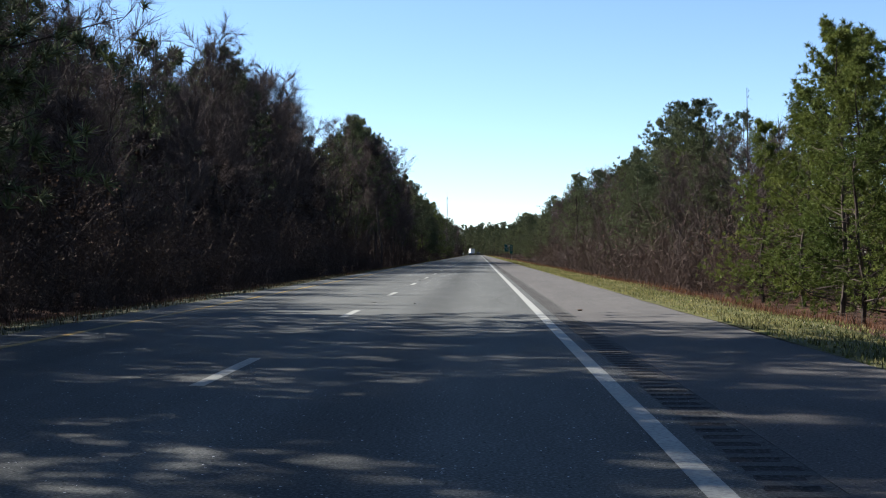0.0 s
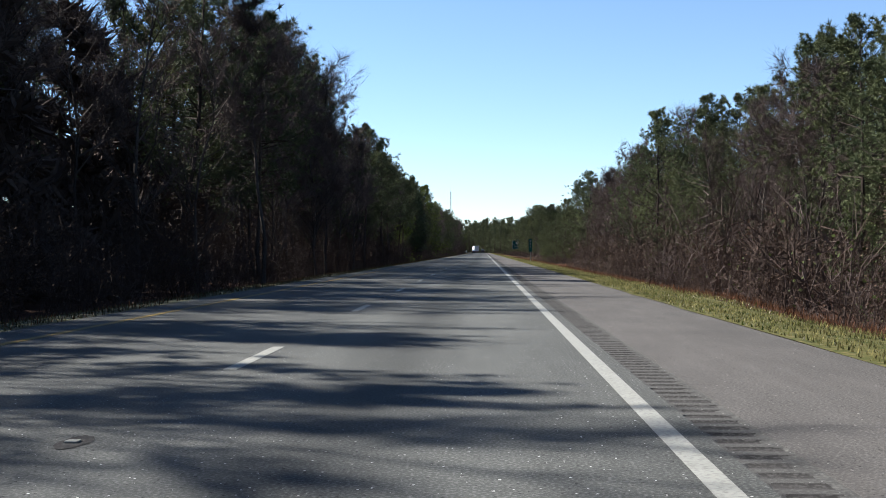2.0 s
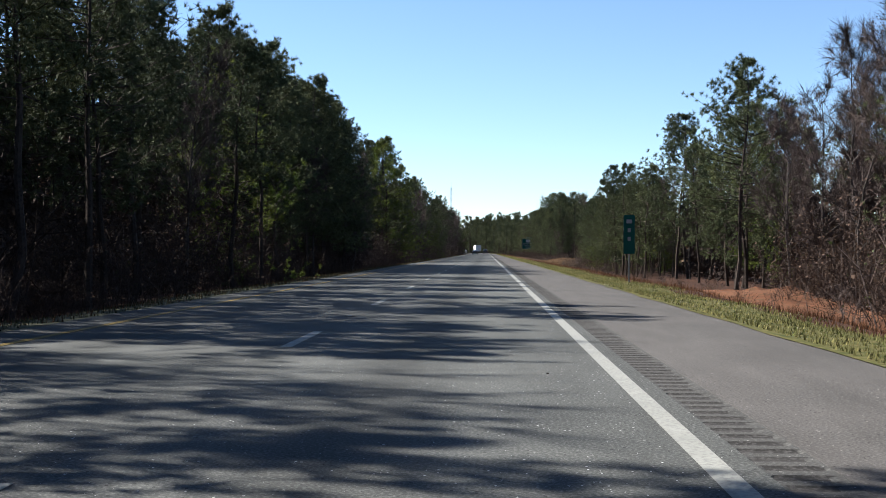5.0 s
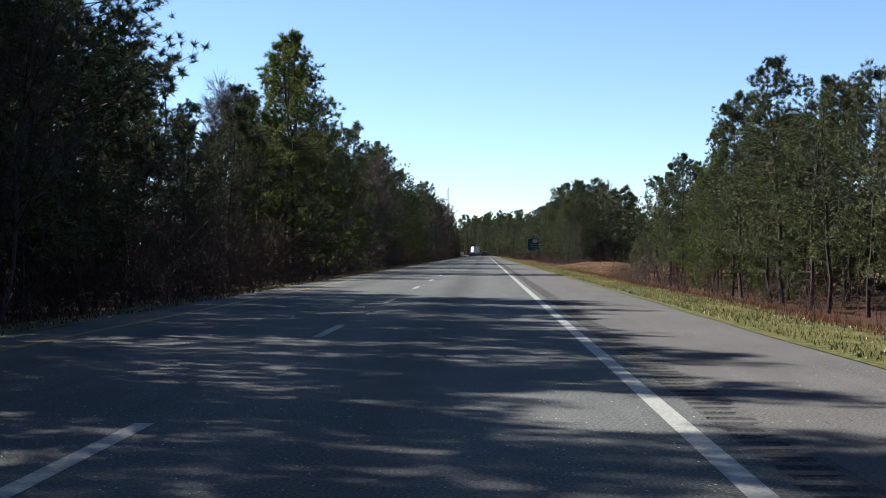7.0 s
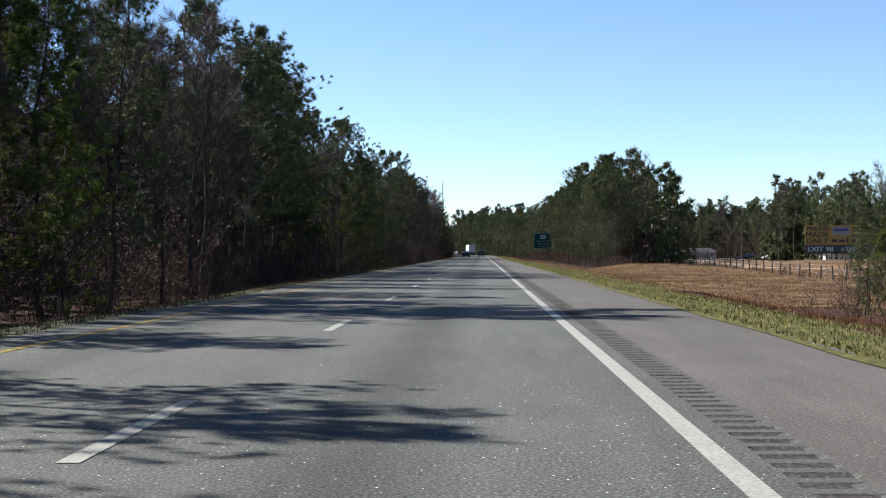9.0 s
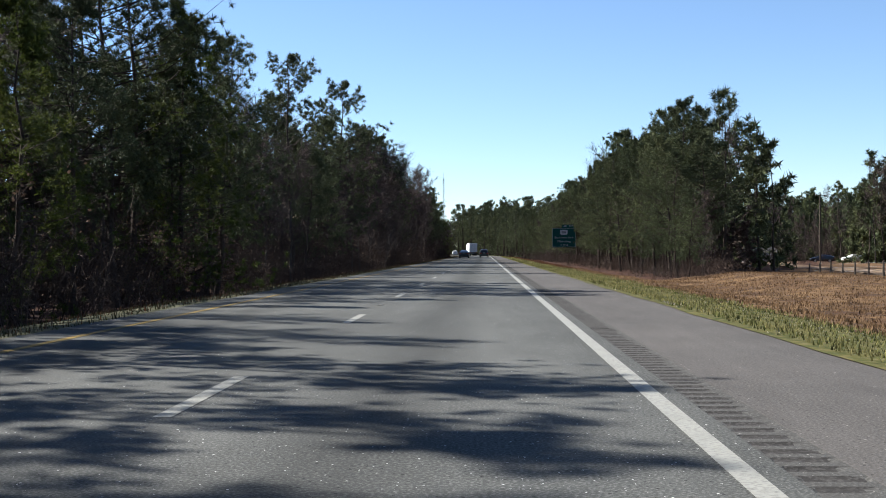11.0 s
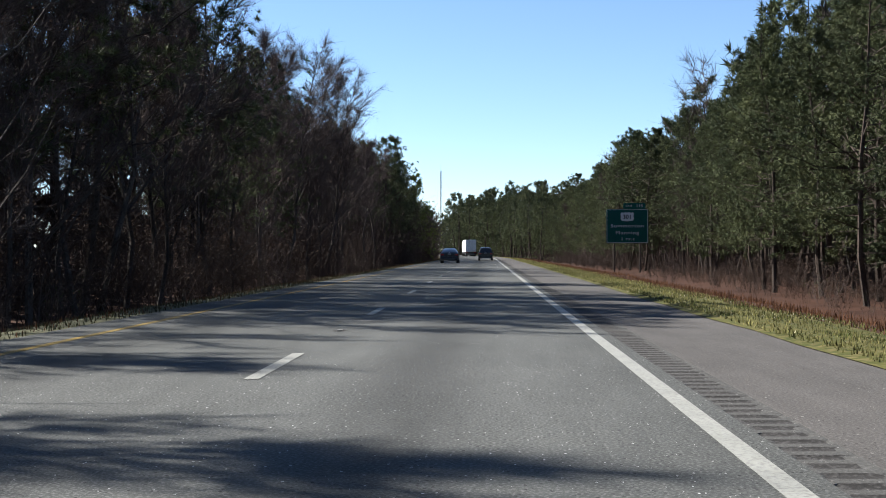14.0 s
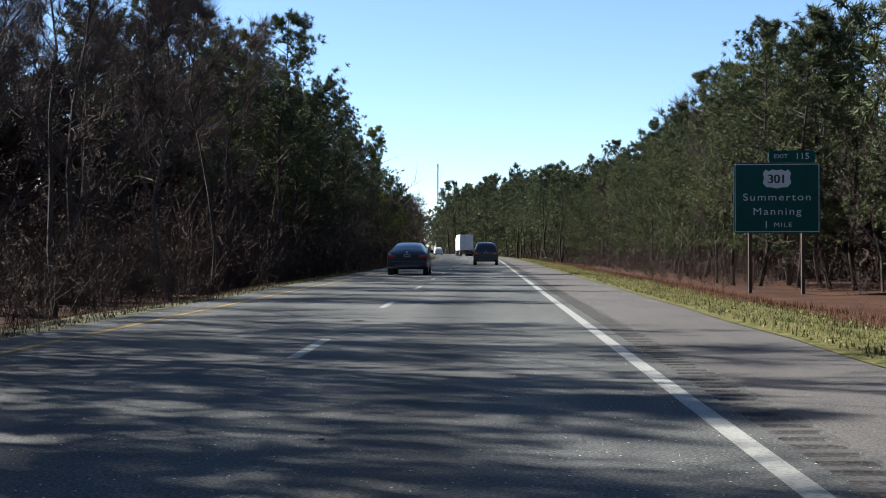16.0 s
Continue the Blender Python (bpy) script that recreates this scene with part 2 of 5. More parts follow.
def soup(name, verts, faces, materials, parent=None, which=None, smooth=False):
    """One mesh object from arrays of corners and faces."""
    me = bpy.data.meshes.new(name)
    me.from_pydata([tuple(v) for v in verts], [], [tuple(f) for f in faces])
    for m in materials if isinstance(materials, (list, tuple)) else (materials,):
        me.materials.append(m)
    if which is not None:
        me.polygons.foreach_set("material_index", np.asarray(which, dtype=np.int32))
    if smooth:
        me.polygons.foreach_set("use_smooth", np.ones(len(me.polygons), dtype=bool))
    me.update()
    ob = new(name, me)
    ob.parent = parent
    return ob


def box(bm, x0, x1, y0, y1, z0, z1, bevel=0.0):
    made = bmesh.ops.create_cube(bm, size=1)["verts"]
    for v in made:
        v.co = Vector(((x0 + x1) / 2 + v.co.x * (x1 - x0), (y0 + y1) / 2 + v.co.y * (y1 - y0), (z0 + z1) / 2 + v.co.z * (z1 - z0)))
    if bevel:
        edges = list({e for v in made for e in v.link_edges})
        bmesh.ops.bevel(bm, geom=edges, offset=bevel, segments=2, affect="EDGES", profile=0.6)
    return bm


def cyl(bm, p0, p1, r0, r1, n=12):
    p0, p1 = Vector(p0), Vector(p1)
    d = p1 - p0
    made = bmesh.ops.create_cone(bm, cap_ends=True, segments=n, radius1=r0, radius2=r1, depth=d.length)["verts"]
    m = Matrix.Translation((p0 + p1) / 2) @ d.to_track_quat("Z", "Y").to_matrix().to_4x4()
    for v in made:
        v.co = m @ v.co
    return bm


# ---- the lie of the road ----
BEND_FROM, BEND_R = 700.0, 2000.0


def bend(y):
    """How far the road has swung to the left at y."""
    return -max(0.0, y - BEND_FROM) ** 2 / (2 * BEND_R)


ROAD_L, ROAD_R = -8.0, 2.78
RUM0, RUM1 = 0.24, 0.63


def ground_z(x, y):
    """Height of the land; x is measured from the white edge line."""
    if x > ROAD_R - 0.05:
        d = x - ROAD_R
        z = -0.03 - 0.08 * min(d, 3.4) - 0.25 * min(max(d - 3.4, 0), 3.2) - 0.004 * min(max(d - 6.6, 0), 30)
        amp = 0.05 + 0.14 * min(max(d - 1.0, 0) / 4, 1)
    elif x < ROAD_L + 0.05:
        d = ROAD_L - x
        z = -0.03 - 0.10 * min(d, 1.5) - 0.16 * min(max(d - 1.5, 0), 3.0)
        amp = 0.04 + 0.14 * min(max(d - 1.0, 0) / 4, 1)
    else:
        return -0.25
    return z + amp * noise.noise((x * 0.25, y * 0.12, 3.1)) + amp * 0.5 * noise.noise((x * 0.9, y * 0.7, 7.7))


def stations(y0, y1, step):
    return [y0 + (y1 - y0) * i / max(1, round((y1 - y0) / step)) for i in range(max(1, round((y1 - y0) / step)) + 1)]


def ribbon(name, xs, ys, zs, material, parent=None, keep=None):
    """A sheet of quads that follows the road; zs(x, y) gives its height, keep(x, y) says which quads stay."""
    verts = [(x + bend(y) * (1 if abs(x) < 200 else 0), y, zs(x, y)) for y in ys for x in xs]
    k = len(xs)
    faces = [(j * k + i, j * k + i + 1, (j + 1) * k + i + 1, (j + 1) * k + i) for j in range(len(ys) - 1) for i in range(k - 1) if keep is None or keep(xs[i], ys[j])]
    return soup(name, verts, faces, material, parent)


YS = [-800, -300, -120] + stations(-60, 760, 2.5) + stations(770, 1500, 10) + [1700, 2000, 2600, 3500, 4800]
XS = [-4500, -1500, -500, -180, -90, -60, -42, -30, -22, -17, -14, -12.5, -11.3, -10.4, -9.7, -9.1, -8.6, -8.2, -7.9,
      2.7, 3.0, 3.5, 3.9, 4.4, 5, 5.6, 6.3, 7, 7.8, 8.6, 9.5, 11, 13, 16, 20, 26, 34, 46, 60, 90, 180, 500, 1500, 4500]
ground = tagged(ribbon("ground", XS, YS, ground_z, SOIL), "reddish brown leaf litter and dry soil beside the highway", "ground", kind="structure")
RYS = stations(-300, 700, 20) + stations(710, 1500, 10)


def slab(name, x0, x1, material, label, crown=0.0):
    """A length of pavement with its own thickness."""
    verts, faces = [], []
    for y in RYS:
        o = bend(y)
        verts += [(x0 + o, y, -0.3), (x0 + o, y, 0.0), (x1 + o, y, 0.0), (x1 + o, y, -0.3)]
    for j in range(len(RYS) - 1):
        for a in range(3):
            faces.append((j * 4 + a, j * 4 + a + 1, j * 4 + a + 5, j * 4 + a + 4))
    return tagged(soup(name, verts, [f[::-1] for f in faces], material), label, "road", kind="structure")


road = slab("road", ROAD_L, RUM0, ASPHALT, "worn grey asphalt carriageway with two lanes")
slab("hard_shoulder", RUM1, ROAD_R + 0.12, SHOULDER, "faded asphalt hard shoulder beside the highway")

# milled rumble strip: a groove every 0.305 m, with ragged ends
verts, faces, which = [], [], []
PITCH = 0.305
GROOVES = int(760 / PITCH)
mill = random.Random(11)
for k in range(GROOVES):
    y, o = k * PITCH - 5, bend(k * PITCH - 5)
    xs = (RUM0, RUM0 + 0.03 + mill.uniform(-0.02, 0.02), RUM1 - 0.07 + mill.uniform(-0.05, 0.05), RUM1)
    deep = mill.uniform(0.010, 0.016)
    for dy, z in ((0.0, 0.0), (0.128, 0.0), (0.165, -0.7), (0.215, -1.0), (0.272, -0.6)):
        yy = y + dy + (mill.uniform(-0.012, 0.012) if z else 0)
        verts += [(x + o, yy, -0.002 + (z * deep if 0 < c < 3 else 0)) for c, x in enumerate(xs)]
    for r in range(5 if k < GROOVES - 1 else 4):
        for c in range(3):
            q = (k * 5 + r) * 4 + c
            faces.append((q, q + 1, q + 5, q + 4))
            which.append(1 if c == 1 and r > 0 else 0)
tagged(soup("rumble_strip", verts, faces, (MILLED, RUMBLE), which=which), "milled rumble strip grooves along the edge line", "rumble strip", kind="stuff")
tagged(ribbon("shoulder_joint", [RUM0, RUM1], [-300, -5], lambda x, y: -0.004, SHOULDER), "plain asphalt between lane and shoulder", "road", kind="structure")
tagged(ribbon("shoulder_joint_far", [RUM0, RUM1], [GROOVES * PITCH - 5] + stations(765, 1500, 10), lambda x, y: -0.004, SHOULDER), "plain asphalt between lane and shoulder", "road", kind="structure")


def stripe(name, x, w, y0, y1, material, label):
    ys = [y0] + [y for y in RYS if y0 < y < y1] + [y1]
    return tagged(ribbon(name, [x - w / 2, x + w / 2], ys, lambda a, b: 0.005, material), label, "road marking", kind="structure")


stripe("edge_line_white", 0.0, 0.155, -300, 1500, WHITE_LINE, "solid white painted edge line on asphalt")
stripe("edge_line_yellow", -7.1, 0.13, -300, 1500, YELLOW_LINE, "solid yellow painted line on the median side")
for k in range(-3, 100):
    y = -1.12 + 12.19 * k
    ys = [y, y + 3.05]
    ribbon("lane_dash", [-3.73, -3.59], ys, lambda a, b: 0.005, WHITE_LINE, road)


# ---- trees ----
class Growth:
    """Collects corners and triangles of a plant, sorted by part."""

    def __init__(self, seed):
        self.r = random.Random(seed)
        self.parts = {}

    def get(self, key):
        return self.parts.setdefault(key, ([], []))

    def tube(self, key, pts, radii, n=5):
        v, f = self.get(key)
        base = len(v)
        for i, (p, r) in enumerate(zip(pts, radii)):
            d = (pts[min(i + 1, len(pts) - 1)] - pts[max(i - 1, 0)]).normalized()
            a = d.orthogonal().normalized()
            b = d.cross(a)
            for k in range(n):
                ang = 2 * math.pi * k / n
                v.append(p + (a * math.cos(ang) + b * math.sin(ang)) * r)
        for i in range(len(pts) - 1):
            for k in range(n):
                q, w = base + i * n + k, base + i * n + (k + 1) % n
                f.append((q, w, w + n))
                f.append((q, w + n, q + n))

    def blade(self, key, p, d, length, width):
        v, f = self.get(key)
        base = len(v)
        side = d.cross(Vector((self.r.uniform(-1, 1), self.r.uniform(-1, 1), self.r.uniform(-1, 1))))
        side = side.normalized() * width / 2
        v += [p - side, p + side, p + d * length]
        f.append((base, base + 1, base + 2))

    def leaf(self, key, p, size):
        v, f = self.get(key)
        base = len(v)
        d = self.any_way()
        s = d.orthogonal().normalized() * size * 0.5
        v += [p, p + d * size * 0.5 + s, p + d * size, p + d * size * 0.5 - s]
        f += [(base, base + 1, base + 2), (base, base + 2, base + 3)]

    def any_way(self, lift=0.0):
        u = self.r
        while True:
            d = Vector((u.uniform(-1, 1), u.uniform(-1, 1), u.uniform(-1, 1)))
            if 0.05 < d.length < 1:
                d.normalize()
                d.z += lift
                return d.normalized()


def trunk_line(g, height, lean, n=7, wob=0.012):
    a = g.r.uniform(0, 6.28)
    pts, off = [], Vector((0, 0, 0))
    for i in range(n):
        s = i / (n - 1)
        off = off + Vector((g.r.gauss(0, 1), g.r.gauss(0, 1), 0)) * height * wob
        pts.append(Vector((math.cos(a) * lean * s * height, math.sin(a) * lean * s * height, s * height - 0.25 * (i == 0))) + off * (s > 0))
    return pts


def along(pts, s):
    x = s * (len(pts) - 1)
    i = min(int(x), len(pts) - 2)
    return pts[i].lerp(pts[i + 1], x - i)


def pine(seed, height, bare, spread, limbs, tufts, blades=5, tuft=0.5, width=0.04, cores=20, core=0.36, wood=True, wide=0.15):
    """A pine: a straight trunk, whorls of limbs and tufts of needles at their ends. bare: how much of the trunk shows."""
    g = Growth(seed)
    u = g.r
    line = trunk_line(g, height, 0.02, 8)
    r0 = height * 0.0105
    g.tube("trunk", line, [r0 * (1 - 0.9 * i / 7) for i in range(8)], 7)
    for k in range(int(limbs * 0.12) if wood else 0):
        s = u.uniform(bare * 0.35, max(bare, 0.12))
        p, a = along(line, s), u.uniform(0, 6.28)
        d = Vector((math.cos(a), math.sin(a), u.uniform(-0.3, 0.3)))
        g.tube("branching", [p, p + d * u.uniform(0.4, 1.6)], [0.018, 0.006], 3)
    for k in range(limbs):
        s = bare + (1 - bare) * (k + u.random()) / limbs
        s = min(s, 0.985)
        q = (s - bare) / (1 - bare)
        p, a = along(line, s), u.uniform(0, 6.28)
        shape = (1 - q) ** 0.8 if bare < 0.1 else min(1.0, 1.75 * (1 - q)) ** 0.75 * (0.68 + 0.32 * min(1.0, q * 3))
        reach = spread * (0.13 + 1.02 * shape) * u.uniform(0.55, 1.15)
        rise = u.uniform(-0.15, 0.35) + 0.55 * q
        d = Vector((math.cos(a), math.sin(a), rise)).normalized()
        mid = p + d * reach * 0.55 + Vector((0, 0, -0.04 * reach))
        end = p + d * reach + Vector((0, 0, 0.10 * reach))
        rr = 0.008 * reach + 0.006
        if wood:
            g.tube("branching", [p, mid, end], [rr, rr * 0.6, rr * 0.2], 3)
        for j in range(tufts):
            w = 1 - 0.52 * (j / tufts) * u.uniform(0.8, 1.15)
            c = (p.lerp(mid, w / 0.55) if w < 0.55 else mid.lerp(end, (w - 0.55) / 0.45)) + g.any_way() * (0.12 + reach * 0.13)
            face = (d * 0.7 + g.any_way() * 0.5 + Vector((0, 0, 0.45))).normalized()
            puff = core * u.uniform(0.75, 1.2)
            for b in range(cores):
                way = (face * 0.55 + g.any_way()).normalized()
                g.blade("crown", c - face * puff * 0.15 + g.any_way() * puff * 0.12, way, puff * u.uniform(0.75, 1.15), puff * wide)
            for b in range(blades):
                way = (face + g.any_way() * 0.95).normalized()
                g.blade("crown", c, way, puff * u.uniform(1.1, 1.45), width)
    return g


def bare_tree(seed, height, fork, limbs, subs, twigs, spread, stems=1, leaves=0, coarse=1.0):
    """A leafless broadleaf tree: trunk, limbs, branches and fine twigs."""
    g = Growth(seed)
    u = g.r
    for st in range(stems):
        hgt = height * (1 if st == 0 else u.uniform(0.7, 0.95))
        line = trunk_line(g, hgt, 0.03 if stems == 1 else u.uniform(0.05, 0.22), 7, 0.02)
        r0 = hgt * 0.0085 / (1 if stems == 1 else 1.3)
        g.tube("trunk", line, [r0 * (1 - 0.92 * i / 6) for i in range(7)], 6)
        for k in range(limbs // stems):
            s = fork + (0.98 - fork) * ((k + u.random()) / (limbs // stems)) ** 0.85
            p, a = along(line, s), u.uniform(0, 6.28)
            d = Vector((math.cos(a), math.sin(a), u.uniform(0.5, 1.5))).normalized()
            reach = spread * (1.15 - 0.75 * s) * u.uniform(0.55, 1.2)
            mid = p + d * reach * 0.5
            end = mid + (d + Vector((0, 0, 0.45)) + g.any_way() * 0.25).normalized() * reach * 0.5
            rr = 0.010 * reach + 0.010
            g.tube("branching", [p, mid, end], [rr, rr * 0.65, rr * 0.25], 3)
            for j in range(subs):
                w = u.uniform(0.2, 1.0)
                c = p.lerp(mid, w * 2) if w < 0.5 else mid.lerp(end, w * 2 - 1)
                e = (d + g.any_way(0.35) * 1.0).normalized()
                ln = reach * u.uniform(0.22, 0.5)
                g.tube("branching", [c, c + e * ln], [0.014, 0.006], 3)
                for t in range(twigs):
                    o = c + e * ln * u.uniform(0.15, 1.0)
                    way = (e + g.any_way(0.3) * 0.9).normalized()
                    g.blade("crown", o, way, u.uniform(0.5, 1.35) * coarse, 0.021 * coarse)
                for t in range(leaves):
                    g.leaf("foliage", c + e * ln * u.uniform(0.1, 1.1) + g.any_way() * 0.3, u.uniform(0.06, 0.11))
    return g


def shrub(seed, height, stems, twigs, leaves, leaf_size=0.10, coarse=1.0, stem=0.015, sprawl=0.7):
    """A tangle of thin stems with twigs and some leaves."""
    g = Growth(seed)
    u = g.r
    for k in range(stems):
        a, ln = u.uniform(0, 6.28), height * u.uniform(0.5, 1.05)
        foot = Vector((u.gauss(0, 0.5), u.gauss(0, 0.5), -0.2))
        d = Vector((math.cos(a) * u.uniform(0.1, sprawl), math.sin(a) * u.uniform(0.1, sprawl), 1)).normalized()
        mid = foot + d * ln * 0.5
        end = mid + (d + g.any_way() * (0.45 if sprawl < 0.8 else 0.8)).normalized() * ln * 0.5
        g.tube("stems", [foot, mid, end], [stem, stem * 0.66, stem * 0.27], 3)
        for j in range(twigs):
            w = u.uniform(0.15, 1)
            c = foot.lerp(mid, w * 2) if w < 0.5 else mid.lerp(end, w * 2 - 1)
            way = (d * 0.5 + g.any_way(0.2)).normalized()
            tw = u.uniform(0.3, 0.9)
            g.blade("stems", c, way, tw * (2.0 if coarse > 1.5 else 1.25), 0.017 * coarse)
            for i in range(leaves):
                g.leaf("leaves", c + way * tw * u.uniform(0.2, 1.1) + g.any_way() * 0.12, leaf_size * u.uniform(0.6, 1.3))
    return g


def merge(g, keys):
    """Corner array, triangle array and part index of a plant."""
    vs, fs, ws, base = [], [], [], 0
    for i, key in enumerate(keys):
        v, f = g.parts.get(key, ([], []))
        if v:
            vs.append(np.array([tuple(c) for c in v]))
            fs.append(np.array(f) + base)
            ws.append(np.full(len(f), i))
            base += len(v)
    return np.concatenate(vs), np.concatenate(fs), np.concatenate(ws)


def thicket(name, kinds, places, keys, materials, label, category):
    """Many plants as one mesh: each place is (kind, x, y, z, turn, scale)."""
    vs, fs, ws, base = [], [], [], 0
    for kind, x, y, z, turn, s in places:
        v, f, w = kinds[kind]
        c, n = math.cos(turn) * s, math.sin(turn) * s
        vs.append(np.stack([v[:, 0] * c - v[:, 1] * n + x, v[:, 0] * n + v[:, 1] * c + y, v[:, 2] * s + z], 1))
        fs.append(f + base)
        ws.append(w)
        base += len(v)
    v, f, w = np.concatenate(vs), np.concatenate(fs), np.concatenate(ws)
    me = bpy.data.meshes.new(name)
    me.vertices.add(len(v))
    me.vertices.foreach_set("co", v.astype(np.float32).ravel())
    me.loops.add(len(f) * 3)
    me.loops.foreach_set("vertex_index", f.astype(np.int32).ravel())
    me.polygons.add(len(f))
    me.polygons.foreach_set("loop_start", np.arange(0, len(f) * 3, 3, dtype=np.int32))
    for m in materials:
        me.materials.append(m)
    me.polygons.foreach_set("material_index", w.astype(np.int32))
    me.update(calc_edges=True)
    return tagged(new(name, me), label, category, kind="stuff")


class Stock:
    """A template tree that is placed once itself and copied from then on."""

    def __init__(self, name, g, mats, label, group):
        self.root, self.placed = new(name), False
        for key, m in mats.items():
            if key in g.parts:
                ob = soup(key, *g.parts[key], m, self.root)
                if key != "trunk":
                    ob["kind"] = "stuff"
        tagged(self.root, label, "tree", group)

    def put(self, x, y, z, turn, s):
        if not self.placed:
            self.placed = s
            self.root.matrix_basis = pose(x, y, z, 0, 0, turn) @ Matrix.Scale(s, 4)
        else:
            copy_thing(self.root, pose(x, y, z, 0, 0, turn) @ Matrix.Scale(s / self.placed, 4))


YOUNG_MATS = {"trunk": BARK, "branching": BARK, "crown": YOUNG_LIT_NEEDLES}
PINE_MATS = {"trunk": BARK, "branching": BARK, "crown": NEEDLES}
BARE_MATS = {"trunk": GREY_BARK, "branching": GREY_BARK, "crown": TWIG, "foliage": BROWN_LEAF}
H0 = 16.0
tall_pines = [Stock("pine_tree", pine(100 + i, H0, b, sp * 1.3, 56, 16, 0, cores=26, core=0.31, wide=0.13), PINE_MATS, lab, "roadside pines")
              for i, (b, sp, lab) in enumerate(((0.34, 3.0, "tall pine with dark green needles and bare lower trunk"), (0.42, 2.7, "tall pine with open crown above a bare trunk"),
                                                (0.28, 3.3, "broad tall pine with dense dark green crown"), (0.48, 2.4, "slender pine with high tufted crown")))]
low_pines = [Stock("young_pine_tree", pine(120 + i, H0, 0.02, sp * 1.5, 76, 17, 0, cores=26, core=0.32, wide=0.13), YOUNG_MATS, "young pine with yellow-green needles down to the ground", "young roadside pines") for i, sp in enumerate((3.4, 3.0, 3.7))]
back_pines = [Stock("pine_tree", pine(130 + i, H0, bare, sp * 1.3, 54, 15, 0, 0.5, 0.05, 24, 0.34, True, 0.13), PINE_MATS, "pine with dark green crown at the wood edge", "roadside pines")
              for i, (bare, sp) in enumerate(((0.30, 3.0), (0.38, 2.7)))]
edge_pines = [Stock("pine_tree", pine(134 + i, H0, bare, sp * 1.15, 70, 16, 0, 0.5, 0.05, 26, 0.31, True, 0.13), PINE_MATS, "dense dark green pine at the field edge", "roadside pines")
              for i, (bare, sp) in enumerate(((0.13, 3.4), (0.20, 3.1)))]
bares = [Stock("bare_tree", bare_tree(140 + i, H0, f, 28, 7, 30, sp), BARE_MATS, lab, "bare roadside trees")
         for i, (f, sp, lab) in enumerate(((0.25, 5.0, "leafless broadleaf tree with fine grey-brown twigs"), (0.35, 4.4, "tall leafless tree with upright grey limbs"),
                                           (0.15, 5.4, "leafless tree branching low over brush"), (0.45, 3.6, "slender leafless tree with pale trunk")))]
leafy = [Stock("brown_leaved_tree", bare_tree(150 + i, H0, 0.12, 26, 7, 20, 5.0, leaves=6), BARE_MATS, "winter oak holding dry brown leaves", "bare roadside trees") for i in range(2)]

rng = random.Random(7)
# share of pines along each wood edge: from, to, in the front row, further back
SHARE_L = ((-99, 32, 0.82, 0.7), (32, 62, 0.04, 0.1), (62, 176, 0.10, 0.5), (176, 190, 0.6, 0.6), (190, 255, 0.92, 0.8), (255, 285, 0.45, 0.5), (285, 345, 0.8, 0.7), (345, 382, 0.04, 0.1),
           (382, 412, 0.85, 0.7), (412, 457, 0.55, 0.5), (457, 487, 0.92, 0.7), (487, 630, 0.02, 0.05), (630, 725, 0.9, 0.7), (725, 2000, 0.08, 0.1))
SHARE_R = ((-99, 35, 0.1, 0.3), (35, 66, 0.82, 0.75), (66, 85, 0.04, 0.3), (85, 120, 0.82, 0.75), (120, 150, 0.04, 0.4), (150, 195, 0.82, 0.75), (195, 262, 0.04, 0.25), (262, 374, 0.9, 0.75), (374, 2000, 0.86, 0.75))
HEIGHT_L = ((0, 20), (25, 20), (27, 11), (38, 12.5), (60, 13.5), (76, 14.5), (90, 17.5), (115, 18.5), (126, 17), (140, 14), (165, 14), (190, 15.5), (226, 14.5), (250, 13.5), (260, 13.5), (290, 12.5), (295, 10), (305, 10), (310, 12.5), (322, 11.5), (345, 11), (378, 14), (386, 16.5), (404, 16), (415, 12), (436, 11), (446, 9.5), (464, 9.5), (468, 13), (475, 14), (478, 9), (490, 9), (493, 13), (500, 13.5), (507, 14), (540, 13.5), (570, 13.5), (600, 14.5), (622, 16.5), (655, 16.5), (690, 15.5), (716, 12), (780, 11), (900, 14), (1200, 16))
HEIGHT_R = ((0, 11), (50, 11), (70, 10), (94, 12.5), (115, 13.5), (150, 14), (170, 15.5), (190, 13.5), (215, 15), (245, 14), (260, 13), (285, 12.5), (300, 11.5), (335, 10.5), (350, 8.5), (355, 4.2), (360, 3.4), (374, 3.0), (484, 8), (492, 10), (500, 13), (512, 16), (525, 18), (610, 20), (650, 19.5), (735, 18), (800, 16), (860, 18), (900, 18), (1200, 14))


def profile(table, y):
    return float(np.interp(y, [a for a, b in table], [b for a, b in table]))


THIN = ((134, 168), (316, 334), (345, 380), (506, 530), (556, 629))


def thin(y):
    """Stretches of the median where the woods behind are open."""
    return any(a < y < b for a, b in THIN)


def share(table, y, back=False):
    return next(row[2 + back] for row in table if row[0] <= y < row[1])


def open_field(x, y):
    """The field cuts a slanting corner off the far woods."""
    return 366 < y < 486 + max(0.0, x - 13) * 3.2


def setback(y):
    """How much further from the road the median trees stand."""
    return 3.6 if 35 < y < 82 else 3.4 if 295 < y < 319 else 5.0 if 83 < y < 122 else -0.9 if 128 < y < 180 else 0.0


